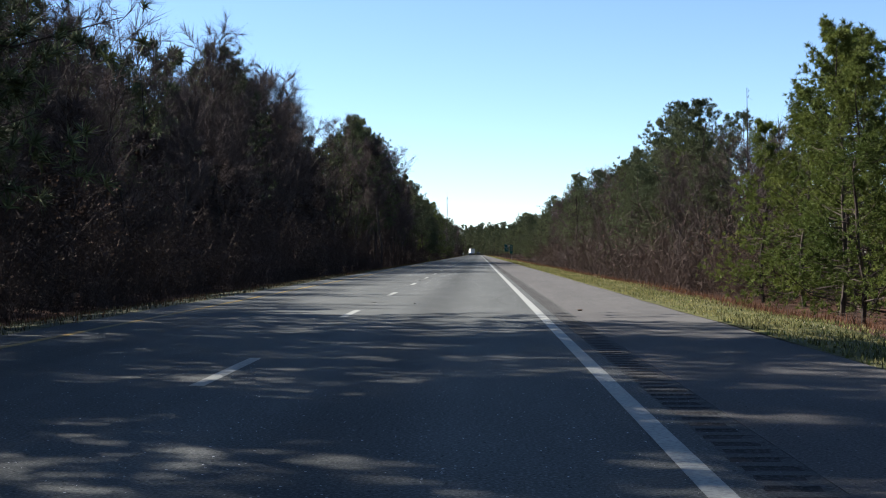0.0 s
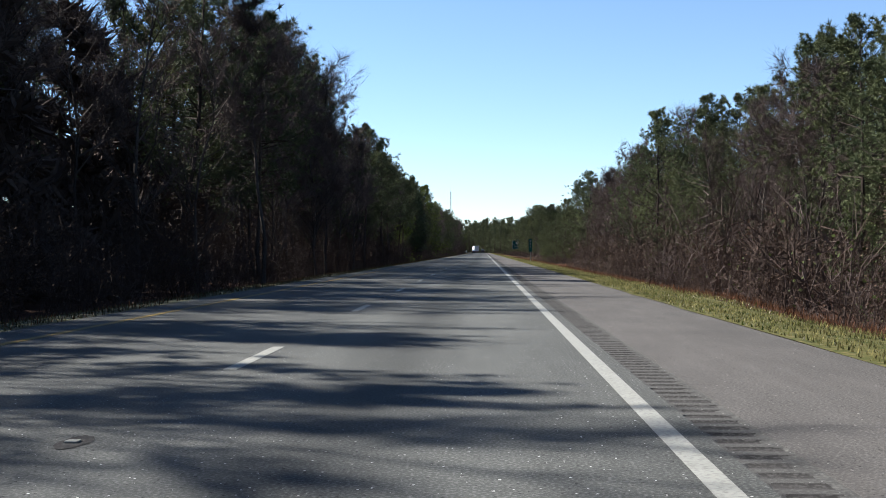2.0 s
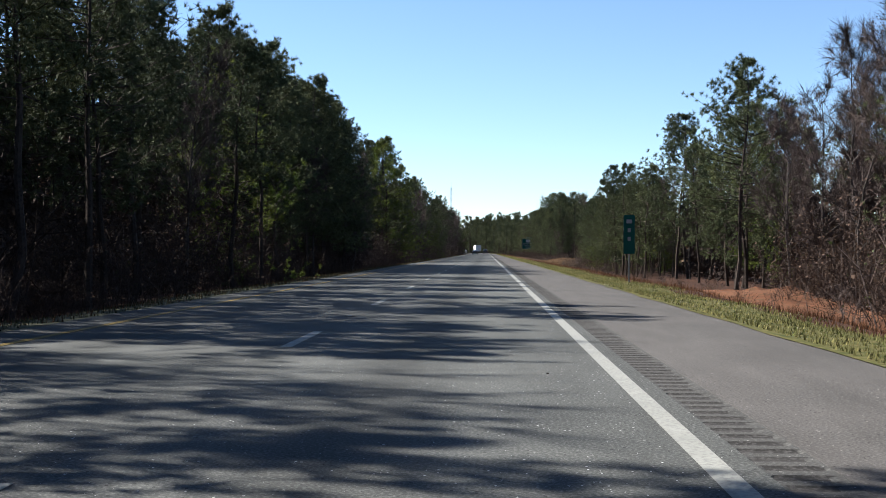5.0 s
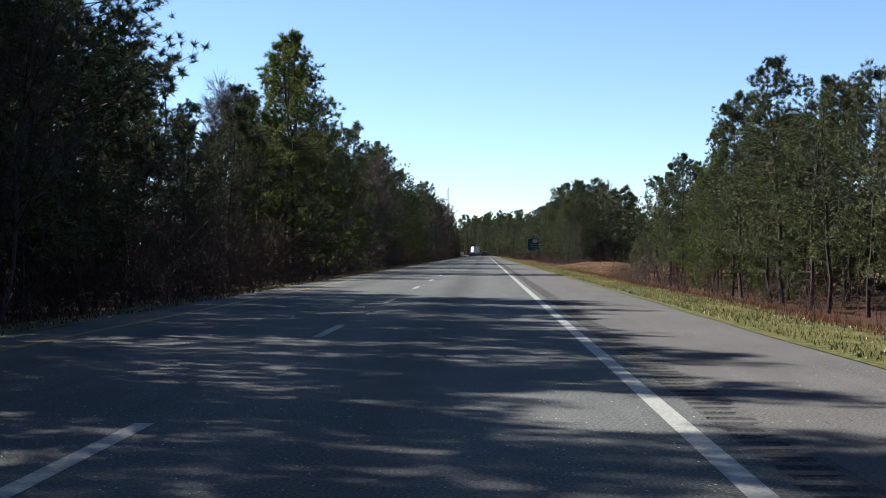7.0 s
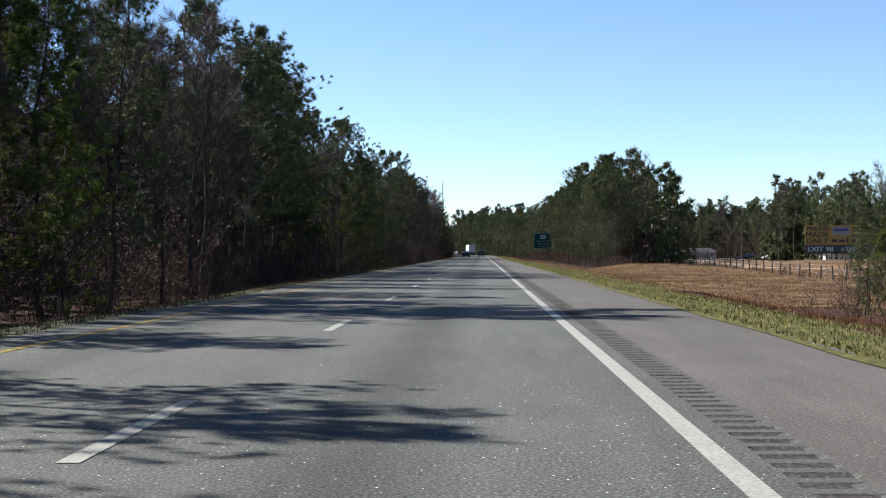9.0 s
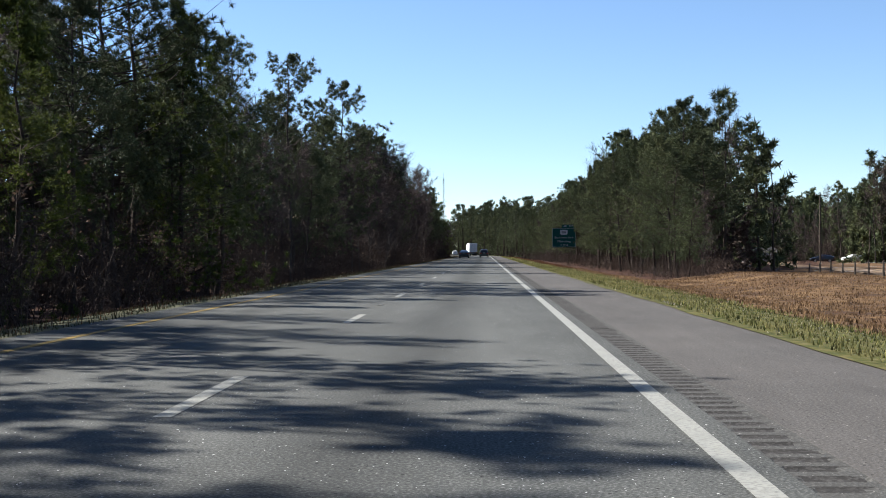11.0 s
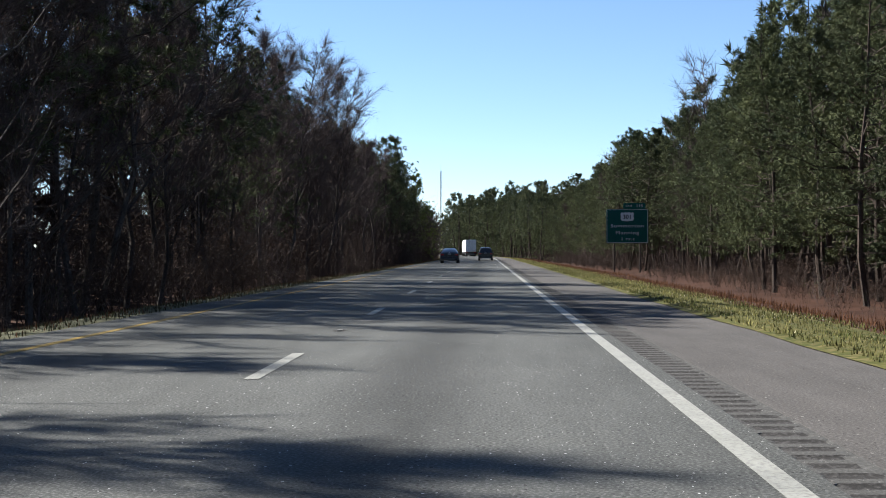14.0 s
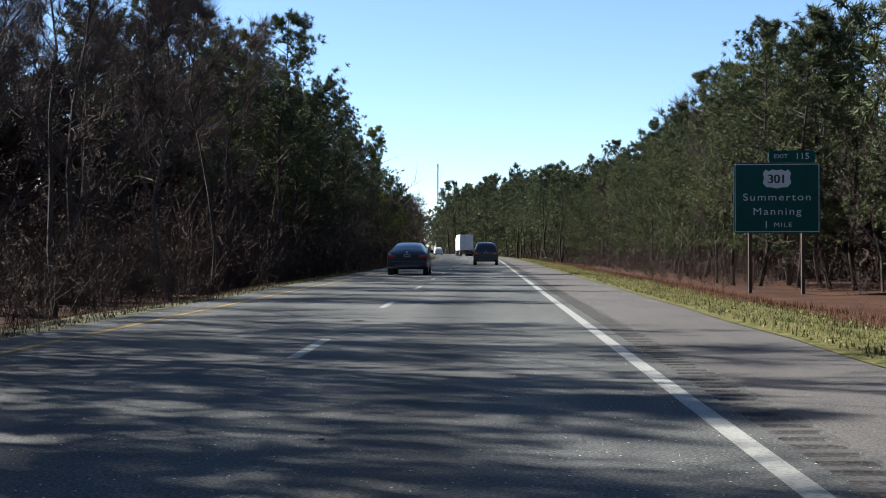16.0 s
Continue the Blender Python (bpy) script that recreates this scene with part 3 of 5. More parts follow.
def plant(side, y, x, big, far=False):
    left = side < 0
    h = profile(HEIGHT_L if left else HEIGHT_R, y) * rng.uniform(0.76, 0.97) * big
    is_pine = rng.random() < share(SHARE_L if left else SHARE_R, y, far)
    if is_pine:
        if not left and y > 480:
            st = rng.choice(edge_pines)
        elif not left and y < 70:
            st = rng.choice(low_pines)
        elif not left or (y > 240 and rng.random() < 0.3):
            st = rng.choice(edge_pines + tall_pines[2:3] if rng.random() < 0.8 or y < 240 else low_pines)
        else:
            st = rng.choice(back_pines if far else tall_pines)
    else:
        st = rng.choice(bares + leafy[:1] if rng.random() < 0.85 else leafy)
        h *= 0.9 if left or y < 480 else 0.72
    st.put(x + bend(y), y, ground_z(x, y), rng.uniform(0, 360), h / H0)


for row, (x, gap) in enumerate(((-12.6, 5.2), (-15.8, 5.6))):
    y = 2.0 + row * 2
    while y < 760:
        plant(-1, y, x + rng.uniform(-1.2, 1.2) - setback(y), (0.70 if 244 < y < 292 else 0.88, 1.18 if 294 < y < 336 else 1.0)[row], row > 0 or y > 610)
        y += gap * rng.uniform(0.65, 1.35) * (0.75 if 126 < y < 182 else 1.7 if 594 < y < 629 else 1)
for row, (x, gap) in enumerate(((12.4, 5.4), (15.8, 5.4))):
    y = 36.0 + row * 2
    while y < 800:
        if not 343 < y < 484 and not 40 < y < 63 and not (row == 0 and 234 < y < 286):
            xx = x + rng.uniform(-1.2, 1.2) + (2.8 if y > 480 else 0) + (3.4 if 575 < y < 642 else 0)
            if y < 374 or not open_field(xx, y):
                plant(1, y, xx, (0.85, 1.0)[row], row > 0)
        y += gap * rng.uniform(0.65, 1.35) * (0.65 if 296 < y < 373 else 1)
# front of the median woods, thickened to shade the road (y 6-26 is unseen): from, to, step, x, height, kinds
BROAD, DARK, TALL = leafy + bares[:3], edge_pines + low_pines[:1], tall_pines[:3] + edge_pines[:1]
pick = random.Random(19)
for y0, y1, step, x0, h, kinds in ((6, 26, 3.9, -13.4, 18.6, TALL), (138, 167, 4.2, -12.7, 13, BROAD), (250, 287, 4, -12.5, 11.6, DARK), (252, 288, 5, -15.8, 14.3, TALL),
                                   (324, 329, 3.5, -12.7, 13.5, DARK), (350, 360, 4.5, -12.8, 9.5, DARK), (438.5, 448, 3.2, -12.5, 10.6, DARK), (468.5, 470, 9, -12.5, 13.7, TALL),
                                   (484.5, 486, 9, -13, 11, DARK), (526.5, 552, 3.6, -12.8, 12.3, BROAD), (566, 593, 5, -12.8, 13, BROAD)):
    y = y0
    while y < y1:
        pick.choice(kinds).put(x0 + pick.uniform(-0.5, 0.5), y, -0.5, pick.uniform(0, 360), h * pick.uniform(0.95, 1.05) / H0)
        y += step
# taller, denser pines a little inside the median woods, most added to cast shade on the road
for k, (x, y, h) in enumerate(((-16.4, 351.5, 16), (-17.2, 354, 16.5), (-13.2, 433.5, 13), (-14.0, 437, 13.5), (-13.0, 494.5, 15), (-12.6, 497, 10.9), (-14.6, 499, 12.3),
                               (-13.8, 529.5, 14.6), (-14.6, 533, 15.5), (-13.4, 536.5, 14.6), (-15.4, 539.5, 15.5), (-16.8, 582, 14.5), (-16.4, 587, 15), (-13.2, 549.5, 13.3), (-14.2, 552.5, 13.8))):
    (tall_pines[2] if k % 3 else tall_pines[0]).put(x, y, ground_z(x, y), rng.uniform(0, 360), h / H0)
# further pines added to deepen that shade; the first row stands out of view
for y0, y1, step, x0, h in ((3, 27, 7.0, -16.0, 18), (252, 291, 4.6, -17.5, 15)):
    y = y0
    while y < y1:
        rng.choice((tall_pines[2], tall_pines[0], back_pines[0])).put(x0 + rng.uniform(-0.8, 0.8), y, -0.6, rng.uniform(0, 360), h * rng.uniform(0.92, 1.05) / H0)
        y += step * rng.uniform(0.8, 1.2)
# a close row of tall pines, added to the open stretch for road shade and skyline
for k in range(9):
    x, y = -15.2 + pick.uniform(-1.0, 1.0), 145.0 + 3.4 * k
    pick.choice(TALL).put(x, y, ground_z(x, y), pick.uniform(0, 360), pick.uniform(15.2, 17.2) / H0)
# tall leafless trees behind, whose limbs streak the road with shade
y = 86.0
while y < 120:
    rng.choice(bares).put(rng.uniform(-19.5, -16.5), y, -0.7, rng.uniform(0, 360), rng.uniform(14, 16.5) / H0)
    y += rng.uniform(6, 9)
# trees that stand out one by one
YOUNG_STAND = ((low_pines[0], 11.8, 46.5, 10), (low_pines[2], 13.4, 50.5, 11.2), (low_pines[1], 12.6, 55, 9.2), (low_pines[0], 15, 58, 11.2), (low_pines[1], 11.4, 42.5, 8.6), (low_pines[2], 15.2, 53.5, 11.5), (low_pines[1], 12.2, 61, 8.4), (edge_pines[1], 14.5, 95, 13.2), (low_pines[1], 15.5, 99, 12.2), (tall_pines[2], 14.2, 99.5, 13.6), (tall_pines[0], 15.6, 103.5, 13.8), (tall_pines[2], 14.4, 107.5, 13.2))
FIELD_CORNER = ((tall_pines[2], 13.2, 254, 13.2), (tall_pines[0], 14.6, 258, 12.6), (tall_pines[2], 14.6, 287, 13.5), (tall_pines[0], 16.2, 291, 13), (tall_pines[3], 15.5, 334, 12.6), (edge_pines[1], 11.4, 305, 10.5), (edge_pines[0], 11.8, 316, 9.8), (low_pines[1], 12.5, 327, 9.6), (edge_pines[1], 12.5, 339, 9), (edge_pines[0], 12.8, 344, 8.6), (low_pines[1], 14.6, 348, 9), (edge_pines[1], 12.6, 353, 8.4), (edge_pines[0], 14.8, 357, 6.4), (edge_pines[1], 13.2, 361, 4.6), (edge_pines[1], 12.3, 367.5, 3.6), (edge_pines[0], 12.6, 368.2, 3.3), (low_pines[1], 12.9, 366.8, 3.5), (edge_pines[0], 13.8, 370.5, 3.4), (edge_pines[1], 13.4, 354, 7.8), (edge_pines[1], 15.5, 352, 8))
for st, x, y, h in YOUNG_STAND + FIELD_CORNER:
    st.put(x, y, ground_z(x, y), rng.uniform(0, 360), h / H0)

# the woods behind, as one mass
LITE = ("trunk", "branching", "crown", "foliage")
lite = {"p0": merge(pine(200, H0, 0.35, 3.2, 34, 7, 0, cores=13, core=0.60, wood=False, wide=0.16), LITE), "p1": merge(pine(201, H0, 0.22, 3.5, 34, 7, 0, cores=13, core=0.60, wood=False, wide=0.16), LITE),
        "p2": merge(pine(204, H0, 0.0, 4.2, 36, 7, 0, cores=13, core=0.62, wood=False, wide=0.20), LITE), "p3": merge(pine(206, H0, 0.0, 4.4, 30, 5, 0, cores=11, core=0.95, wood=False, wide=0.24), LITE),
        "u0": merge(pine(205, H0, 0.0, 5.0, 30, 5, 0, cores=12, core=1.5, wood=False, wide=0.30), LITE),
        "b0": merge(bare_tree(202, H0, 0.2, 20, 5, 14, 5.0, coarse=1.4), LITE), "b1": merge(bare_tree(203, H0, 0.3, 20, 5, 14, 4.4, coarse=1.4), LITE)}
places = []
for x0, gap in ((-20, 6), (-24.5, 6), (-28.5, 6)):
    y = -15.0
    while y < 900:
        kind = rng.choice(("p0", "p1") if rng.random() < share(SHARE_L, y, True) else ("b0", "b1"))
        x = x0 + rng.uniform(-2, 2)
        if thin(y) and rng.random() < 0.65:
            y += gap
            continue
        places.append((kind, x + bend(y), y, -0.7, rng.uniform(0, 6.28), (profile(HEIGHT_L, y) if x0 > -22 else max(17.5, profile(HEIGHT_L, y))) / H0 * rng.uniform(0.8, 1.0)))
        y += gap * rng.uniform(0.6, 1.4)
for x0, gap in ((21, 6.5), (26, 8.5)):
    y = 20.0
    while y < 880:
        if not open_field(x0, y):
            kind = rng.choice(("p0", "p1") if rng.random() < share(SHARE_R, y, True) else ("b0", "b1"))
            x = x0 + rng.uniform(-2, 2)
            places.append((kind, x + bend(y), y, -1.3, rng.uniform(0, 6.28), profile(HEIGHT_R, y) / H0 * rng.uniform(0.85, 1.05)))
        y += gap * rng.uniform(0.6, 1.4)
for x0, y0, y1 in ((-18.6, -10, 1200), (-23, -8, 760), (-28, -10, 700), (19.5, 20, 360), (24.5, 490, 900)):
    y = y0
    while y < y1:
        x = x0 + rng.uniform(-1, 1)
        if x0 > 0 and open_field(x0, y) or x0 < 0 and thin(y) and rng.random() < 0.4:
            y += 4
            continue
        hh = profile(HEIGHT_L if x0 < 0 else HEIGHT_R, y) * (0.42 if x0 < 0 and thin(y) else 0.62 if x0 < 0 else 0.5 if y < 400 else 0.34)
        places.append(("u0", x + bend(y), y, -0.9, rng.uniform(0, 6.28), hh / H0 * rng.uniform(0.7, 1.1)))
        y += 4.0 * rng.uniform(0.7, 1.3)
for x0, y0, y1 in ((-34, -10, 900), (33, 20, 345), (31, 490, 880)):
    y = y0
    while y < y1:
        x = x0 + rng.uniform(-2.5, 2.5)
        if x0 > 0 and open_field(x0, y) or x0 < 0 and thin(y):
            y += 4
            continue
        places.append(("p3", x + bend(y), y, -1.0, rng.uniform(0, 6.28), profile(HEIGHT_L if x0 < 0 else HEIGHT_R, y) / H0 * rng.uniform(0.75, 0.95)))
        y += 5.0 * rng.uniform(0.7, 1.3)
for y in stations(770, 1250, 8):
    for x0 in (-12, -15, 12, 15):
        x = x0 + rng.uniform(-1.5, 1.5) + bend(y)
        h = profile(HEIGHT_L, y) if x0 < 0 else profile(HEIGHT_R, y) if y < 890 else 18.0
        places.append((rng.choice(("p2", "p0", "p1") if x0 > 0 else ("p0", "b0", "b1")), x, y, -0.8, rng.uniform(0, 6.28), h / H0 * rng.uniform(0.8, 1.0)))
for k in range(26):
    places.append((rng.choice(("p0", "p1", "p2")), rng.uniform(-2, 34), rng.uniform(890, 1010), -1.0, rng.uniform(0, 6.28), rng.uniform(1.1, 1.55)))
for k in range(64):
    y = rng.uniform(885, 1010)
    places.append((rng.choice(("p0", "p1", "p2", "p2")), bend(y) + rng.uniform(6, 30), y, -1.0, rng.uniform(0, 6.28), rng.uniform(1.15, 1.5)))
for k in range(170):
    places.append(("p3", rng.uniform(-150, 40), rng.uniform(1180, 1330), -1.0, rng.uniform(0, 6.28), rng.uniform(0.75, 1.0)))
pl = [p for p in places if p[0][0] == "p"]
ul = [p for p in places if p[0][0] == "u"]
bl = [p for p in places if p[0][0] == "b"]
thicket("pine_woods", lite, pl, LITE, (BARK, BARK, NEEDLES, NEEDLES), "dense pine woods behind the first trees", "woods")
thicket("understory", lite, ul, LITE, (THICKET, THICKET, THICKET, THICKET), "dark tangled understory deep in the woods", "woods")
thicket("bare_woods", lite, bl, LITE, (GREY_BARK, TWIG, TWIG, BROWN_LEAF), "grey-brown leafless woods behind the first trees", "woods")

# brush along both wood edges
SK = ("stems", "leaves")
brush = {"s0": merge(shrub(300, 3.4, 9, 14, 0, coarse=1.25), SK), "s1": merge(shrub(301, 3.0, 9, 9, 1, 0.06), SK), "s2": merge(shrub(302, 2.4, 9, 8, 2, 0.06), SK), "s3": merge(shrub(303, 6.5, 11, 18, 0, coarse=1.8), SK),
         "s4": merge(shrub(304, 6.0, 14, 60, 0, coarse=1.0, stem=0.009, sprawl=1.0), SK), "s5": merge(shrub(305, 5.6, 16, 40, 2, 0.085, coarse=1.0, stem=0.009, sprawl=1.0), SK)}
places, green = [], []
y = -6.0
while y < 1200:
    for x0, hi in ((-11.4, 0.5), (-12.1, 0.9), (-13.6, 1.4), (-16.5, 1.0)):
        if y > 760 and x0 < -20:
            continue
        x = x0 + rng.uniform(-0.8, 0.8)
        kinds = ("s0", "s0", "s1", "s2") if y < 620 else ("s3",)
        (green if rng.random() < 0.10 else places).append((rng.choice(kinds), x + bend(y), y + rng.uniform(-1, 1), ground_z(x, y), rng.uniform(0, 6.28), hi * rng.uniform(0.6, 1.25)))
    if not 368 < y < 482:
        tall = 1.35 if 64 < y < 228 else 0.3 if y < 290 else 0.9 if 340 < y < 362 else 0.65 if y < 640 else 0.5
        for x0, hi in ((9.0, 0.5), (10.2, 1.0), (11.8, 1.4), (14.2, 0.8)):
            if 620 < y < 641 and x0 < 14:
                continue
            x = x0 + rng.uniform(-0.8, 0.8) + (3.2 if y > 482 else -1.4 if 64 < y < 215 else 0)
            kinds = ("s0", "s1", "s1", "s2") if y < 620 else ("s3",)
            (green if rng.random() < 0.10 else places).append((rng.choice(kinds), x + bend(y), y + rng.uniform(-1, 1), ground_z(x, y), rng.uniform(0, 6.28), hi * tall * rng.uniform(0.6, 1.2)))
    if y < 640:
        for x0, hi in ((-13.0, 0.75), (-15.2, 1.05)):
            x = x0 + rng.uniform(-0.8, 0.8)
            places.append((rng.choice(("s4", "s4", "s5")), x, y + rng.uniform(-1, 1), ground_z(x, y), rng.uniform(0, 6.28), hi * rng.uniform(0.7, 1.15)))
        if y > 492 and not 612 < y < 641:
            for x0, hi in ((15.8, 0.30), (18.5, 0.45)):
                x = x0 + rng.uniform(-0.8, 0.8)
                places.append((rng.choice(("s4", "s5")), x, y + rng.uniform(-1, 1), ground_z(x, y), rng.uniform(0, 6.28), hi * rng.uniform(0.6, 1.2)))
        if 60 < y < 236:
            for x0, hi in ((11.0, 0.62), (13.2, 0.95)):
                x = x0 + rng.uniform(-0.8, 0.8)
                places.append((rng.choice(("s4", "s5", "s5")), x, y + rng.uniform(-1, 1), ground_z(x, y), rng.uniform(0, 6.28), hi * rng.uniform(0.7, 1.2)))
    y += rng.uniform(2.6, 3.8) if y < 760 else 7
thicket("brush", brush, places, SK, (BRUSH_TWIG, BROWN_LEAF), "tangled leafless brush with dry brown leaves", "brush")
thicket("evergreen_brush", brush, green, SK, (TWIG, GREEN_LEAF), "evergreen shrubs scattered in the brush", "brush")

# ---- verges, field and grass ----
# where the turf begins beside the shoulder: it creeps over the asphalt further on
TURF_EDGE = ((0, 2.88), (100, 2.88), (200, 2.78), (300, 2.67), (400, 2.52), (450, 2.42), (520, 2.36), (800, 2.4))


def turf_edge(y):
    return profile(TURF_EDGE, y)


def turf_z(x, y):
    """The turf lies on the land, and on the asphalt where it has crept over it."""
    return max(ground_z(x, y), 0.0 if 0 < x < ROAD_R + 0.14 else -9.0)


def verge(name, inner, outer, y0, y1, material, label, rag=0.35, edge=None):
    """Turf that ends in a ragged edge on the litter."""
    ys = stations(y0, y1, 1.5 if y1 < 800 else 3)
    out = 1 if outer > inner else -1
    n = max(5, int(abs(outer - inner) / 0.4))
    cols = [inner + (outer - inner) * k / (n - 1) for k in range(n)]
    rnd = random.Random(name)
    verts, faces = [], []
    for y in ys:
        for i, x in enumerate(cols):
            xx = x + (edge(y) - inner if edge else 0) + (rnd.uniform(-rag, rag) if i == n - 1 else rnd.uniform(-0.06, 0.06) if i == 0 else 0)
            z = max(turf_z(xx, y), -0.02 if i == 0 and abs(inner) < 8.5 and inner < 5 else -9) + (0.012 if i < n - 1 else -0.03)
            verts.append((xx + bend(y), y, z + (0.045 if 0 < i < n - 1 else 0)))
    for j in range(len(ys) - 1):
        for i in range(n - 1):
            f = (j * n + i, j * n + i + 1, (j + 1) * n + i + 1, (j + 1) * n + i)
            faces.append(f if out > 0 else f[::-1])
    return tagged(soup(name, verts, faces, material, smooth=True), label, "verge", kind="structure")


verge("verge_outer", 2.75, 5.4, -40, 800, VERGE, "mown green and straw-coloured grass verge beside the shoulder", 0.3, turf_edge)
verge("verge_median", -7.97, -10.5, -40, 800, DULL_TURF, "thin grass verge along the wooded median", 0.25)
verge("field_slope", 5.05, 10.5, 366, 492, FIELD, "brown dry grass slope below the highway", 0.5)


def field_z(x, y):
    """The field lies low, with a rounded mound at the foot of the far woods."""
    mound = math.exp(-((y - 478) / 26) ** 2) * min(1, max(0, (x - 11) / 6)) * min(1, max(0, (33 - x) / 12))
    bank = 0.9 * math.exp(-((y - 525) / 22) ** 2) * min(1, max(0, (x - 40) / 8))
    z = -1.15 + 0.12 * noise.noise((x * 0.2, y * 0.1, 1)) + 0.06 * noise.noise((x * 0.7, y * 0.5, 4)) + 0.8 * mound + bank
    return max(z, ground_z(x, y) + 0.07)


tagged(ribbon("field", [9.6, 10.3, 11, 11.8, 12.6, 13.5, 14.5, 15.5, 17, 18.5, 20, 22, 24, 27, 30, 33, 37, 41, 45, 50, 56, 63, 70, 90, 110, 140, 170], stations(372, 700, 3), field_z, FIELD, keep=lambda x, y: y < 490 + max(0.0, x - 15) * 3.2), "brown open field of dry grass", "field", kind="structure")


def dirt_track(way, half):
    """A sandy farm track laid over the field."""
    line = []
    for (x0, y0), (x1, y1) in zip(way, way[1:]):
        k = max(2, int(math.hypot(x1 - x0, y1 - y0) / 1.5))
        line += [Vector((x0 + (x1 - x0) * i / k, y0 + (y1 - y0) * i / k, 0)) for i in range(k)]
    for turn in range(6):
        line = [line[0]] + [(p + q * 2 + r) / 4 for p, q, r in zip(line, line[1:], line[2:])] + [line[-1]]
    verts, faces = [], []
    for i, p in enumerate(line):
        d = (line[min(i + 1, len(line) - 1)] - line[max(i - 1, 0)]).normalized()
        s = Vector((d.y, -d.x, 0))
        for k in range(5):
            q = p + s * half * (k - 2) / 2 * (1 + 0.12 * noise.noise((i * 0.3, k, 2)))
            verts.append((q.x, q.y, field_z(q.x, q.y) + 0.07 - 0.02 * (k in (1, 3))))
    for i in range(len(line) - 1):
        for k in range(4):
            faces.append((i * 5 + k, i * 5 + k + 1, i * 5 + k + 6, i * 5 + k + 5))
    tagged(soup("farm_track", verts, faces, DIRT_ROAD, smooth=True), "pale sandy farm track across the dry field", "track", kind="structure")


dirt_track(((95, 448), (62, 464), (42, 476), (36, 490), (38, 520), (44, 580), (52, 640), (60, 652), (95, 655)), 2.2)

# a bare bank of red earth below the verge
tagged(ribbon("earth_bank", [6.9, 7.5, 8.2, 9, 10, 11, 12, 13.2], stations(214, 244, 1.0), lambda x, y: ground_z(x, y) - 0.12 + 1.1 * max(0.0, 1 - ((y - 229) / 14.5) ** 2) * max(0.0, 1 - ((x - 10.2) / 3.2) ** 2) * (0.8 + 0.4 * noise.noise((x * 0.8, y * 0.5, 6))), RED_EARTH), "bare red earth bank at the wood edge", "bank", kind="structure")


def blades(name, n, where, height, width, material, label, seed, lift=0.0, floor=ground_z):
    """Loose grass: n small blades, each a bent pair of triangles."""
    r = np.random.RandomState(seed)
    x, y = where(r, n)
    z = np.array([floor(a, b) + lift for a, b in zip(x, y)])
    o = np.array([bend(b) for b in y])
    ang, tilt = r.uniform(0, 6.28, n), r.uniform(0.1, 0.7, n)
    h, w = height * r.uniform(0.4, 1.25, n), width * r.uniform(0.6, 1.2, n)
    foot = np.stack([x + o, y, z], 1)
    side = np.stack([np.cos(ang), np.sin(ang), np.zeros(n)], 1) * w[:, None]
    lean = np.stack([-np.sin(ang) * tilt, np.cos(ang) * tilt, np.ones(n)], 1) * h[:, None]
    v = np.concatenate([foot - side, foot + side, foot + lean], 1).reshape(-1, 3)
    f = np.arange(n * 3).reshape(-1, 3)
    return thicket(name, {"a": (v, f, np.zeros(n))}, [("a", 0, 0, 0, 0, 1)], (), (material,), label, "grass")


def turf_edges(y):
    return np.interp(y, [a for a, b in TURF_EDGE], [b for a, b in TURF_EDGE])


def along_right(r, n):
    y = r.uniform(10, 760, n)
    return turf_edges(y) + 0.06 + r.beta(1.1, 1.3, n) * 2.85, y


def weeds_right(r, n):
    k = r.randint(0, 700, n)
    cx, cy = np.random.RandomState(8).uniform(0.2, 2.7, 700), np.random.RandomState(9).uniform(10, 700, 700)
    y = cy[k] + r.normal(0, 0.45, n)
    return np.maximum(turf_edges(y) + 0.05, turf_edges(y) + cx[k] + r.normal(0, 0.2, n)), y


def along_left(r, n):
    return -7.95 - r.beta(1.1, 1.3, n) * 2.9, r.uniform(10, 760, n)


def dry_right(r, n):
    y = r.uniform(10, 640, n)
    y = np.where(y > 366, y + 122, y)
    return turf_edges(y) + 2.2 + r.beta(1.2, 1.7, n) * 6.4, y


def over_field(r, n):
    return 5.1 + r.beta(1, 2.2, n) * 37.4, r.uniform(370, 490, n)


blades("grass", 210000, along_right, 0.075, 0.014, GRASS, "short green and yellowing roadside grass", 1, 0.04, turf_z)
blades("verge_tufts", 9000, weeds_right, 0.065, 0.026, TUFT, "darker green tufts scattered over the verge", 7, 0.04, turf_z)
blades("pale_weeds", 7000, weeds_right, 0.05, 0.022, PALE_WEED, "small pale dead weeds scattered in the verge", 6, 0.04, turf_z)
blades("median_grass", 60000, along_left, 0.09, 0.014, WEED, "thin grass and weeds along the median edge", 2, 0.04)
blades("straw_grass", 70000, dry_right, 0.22, 0.012, STRAW, "dry reddish straw grass below the verge", 3)
blades("field_grass", 90000, over_field, 0.10, 0.024, FIELD_STRAW, "brown dry grass over the open field", 4, 0.0, lambda x, y: field_z(x, y) if x > 9.6 else ground_z(x, y) + 0.05)
blades("median_straw", 20000, along_left, 0.13, 0.010, STRAW, "dry straw weeds along the median edge", 5, 0.04)


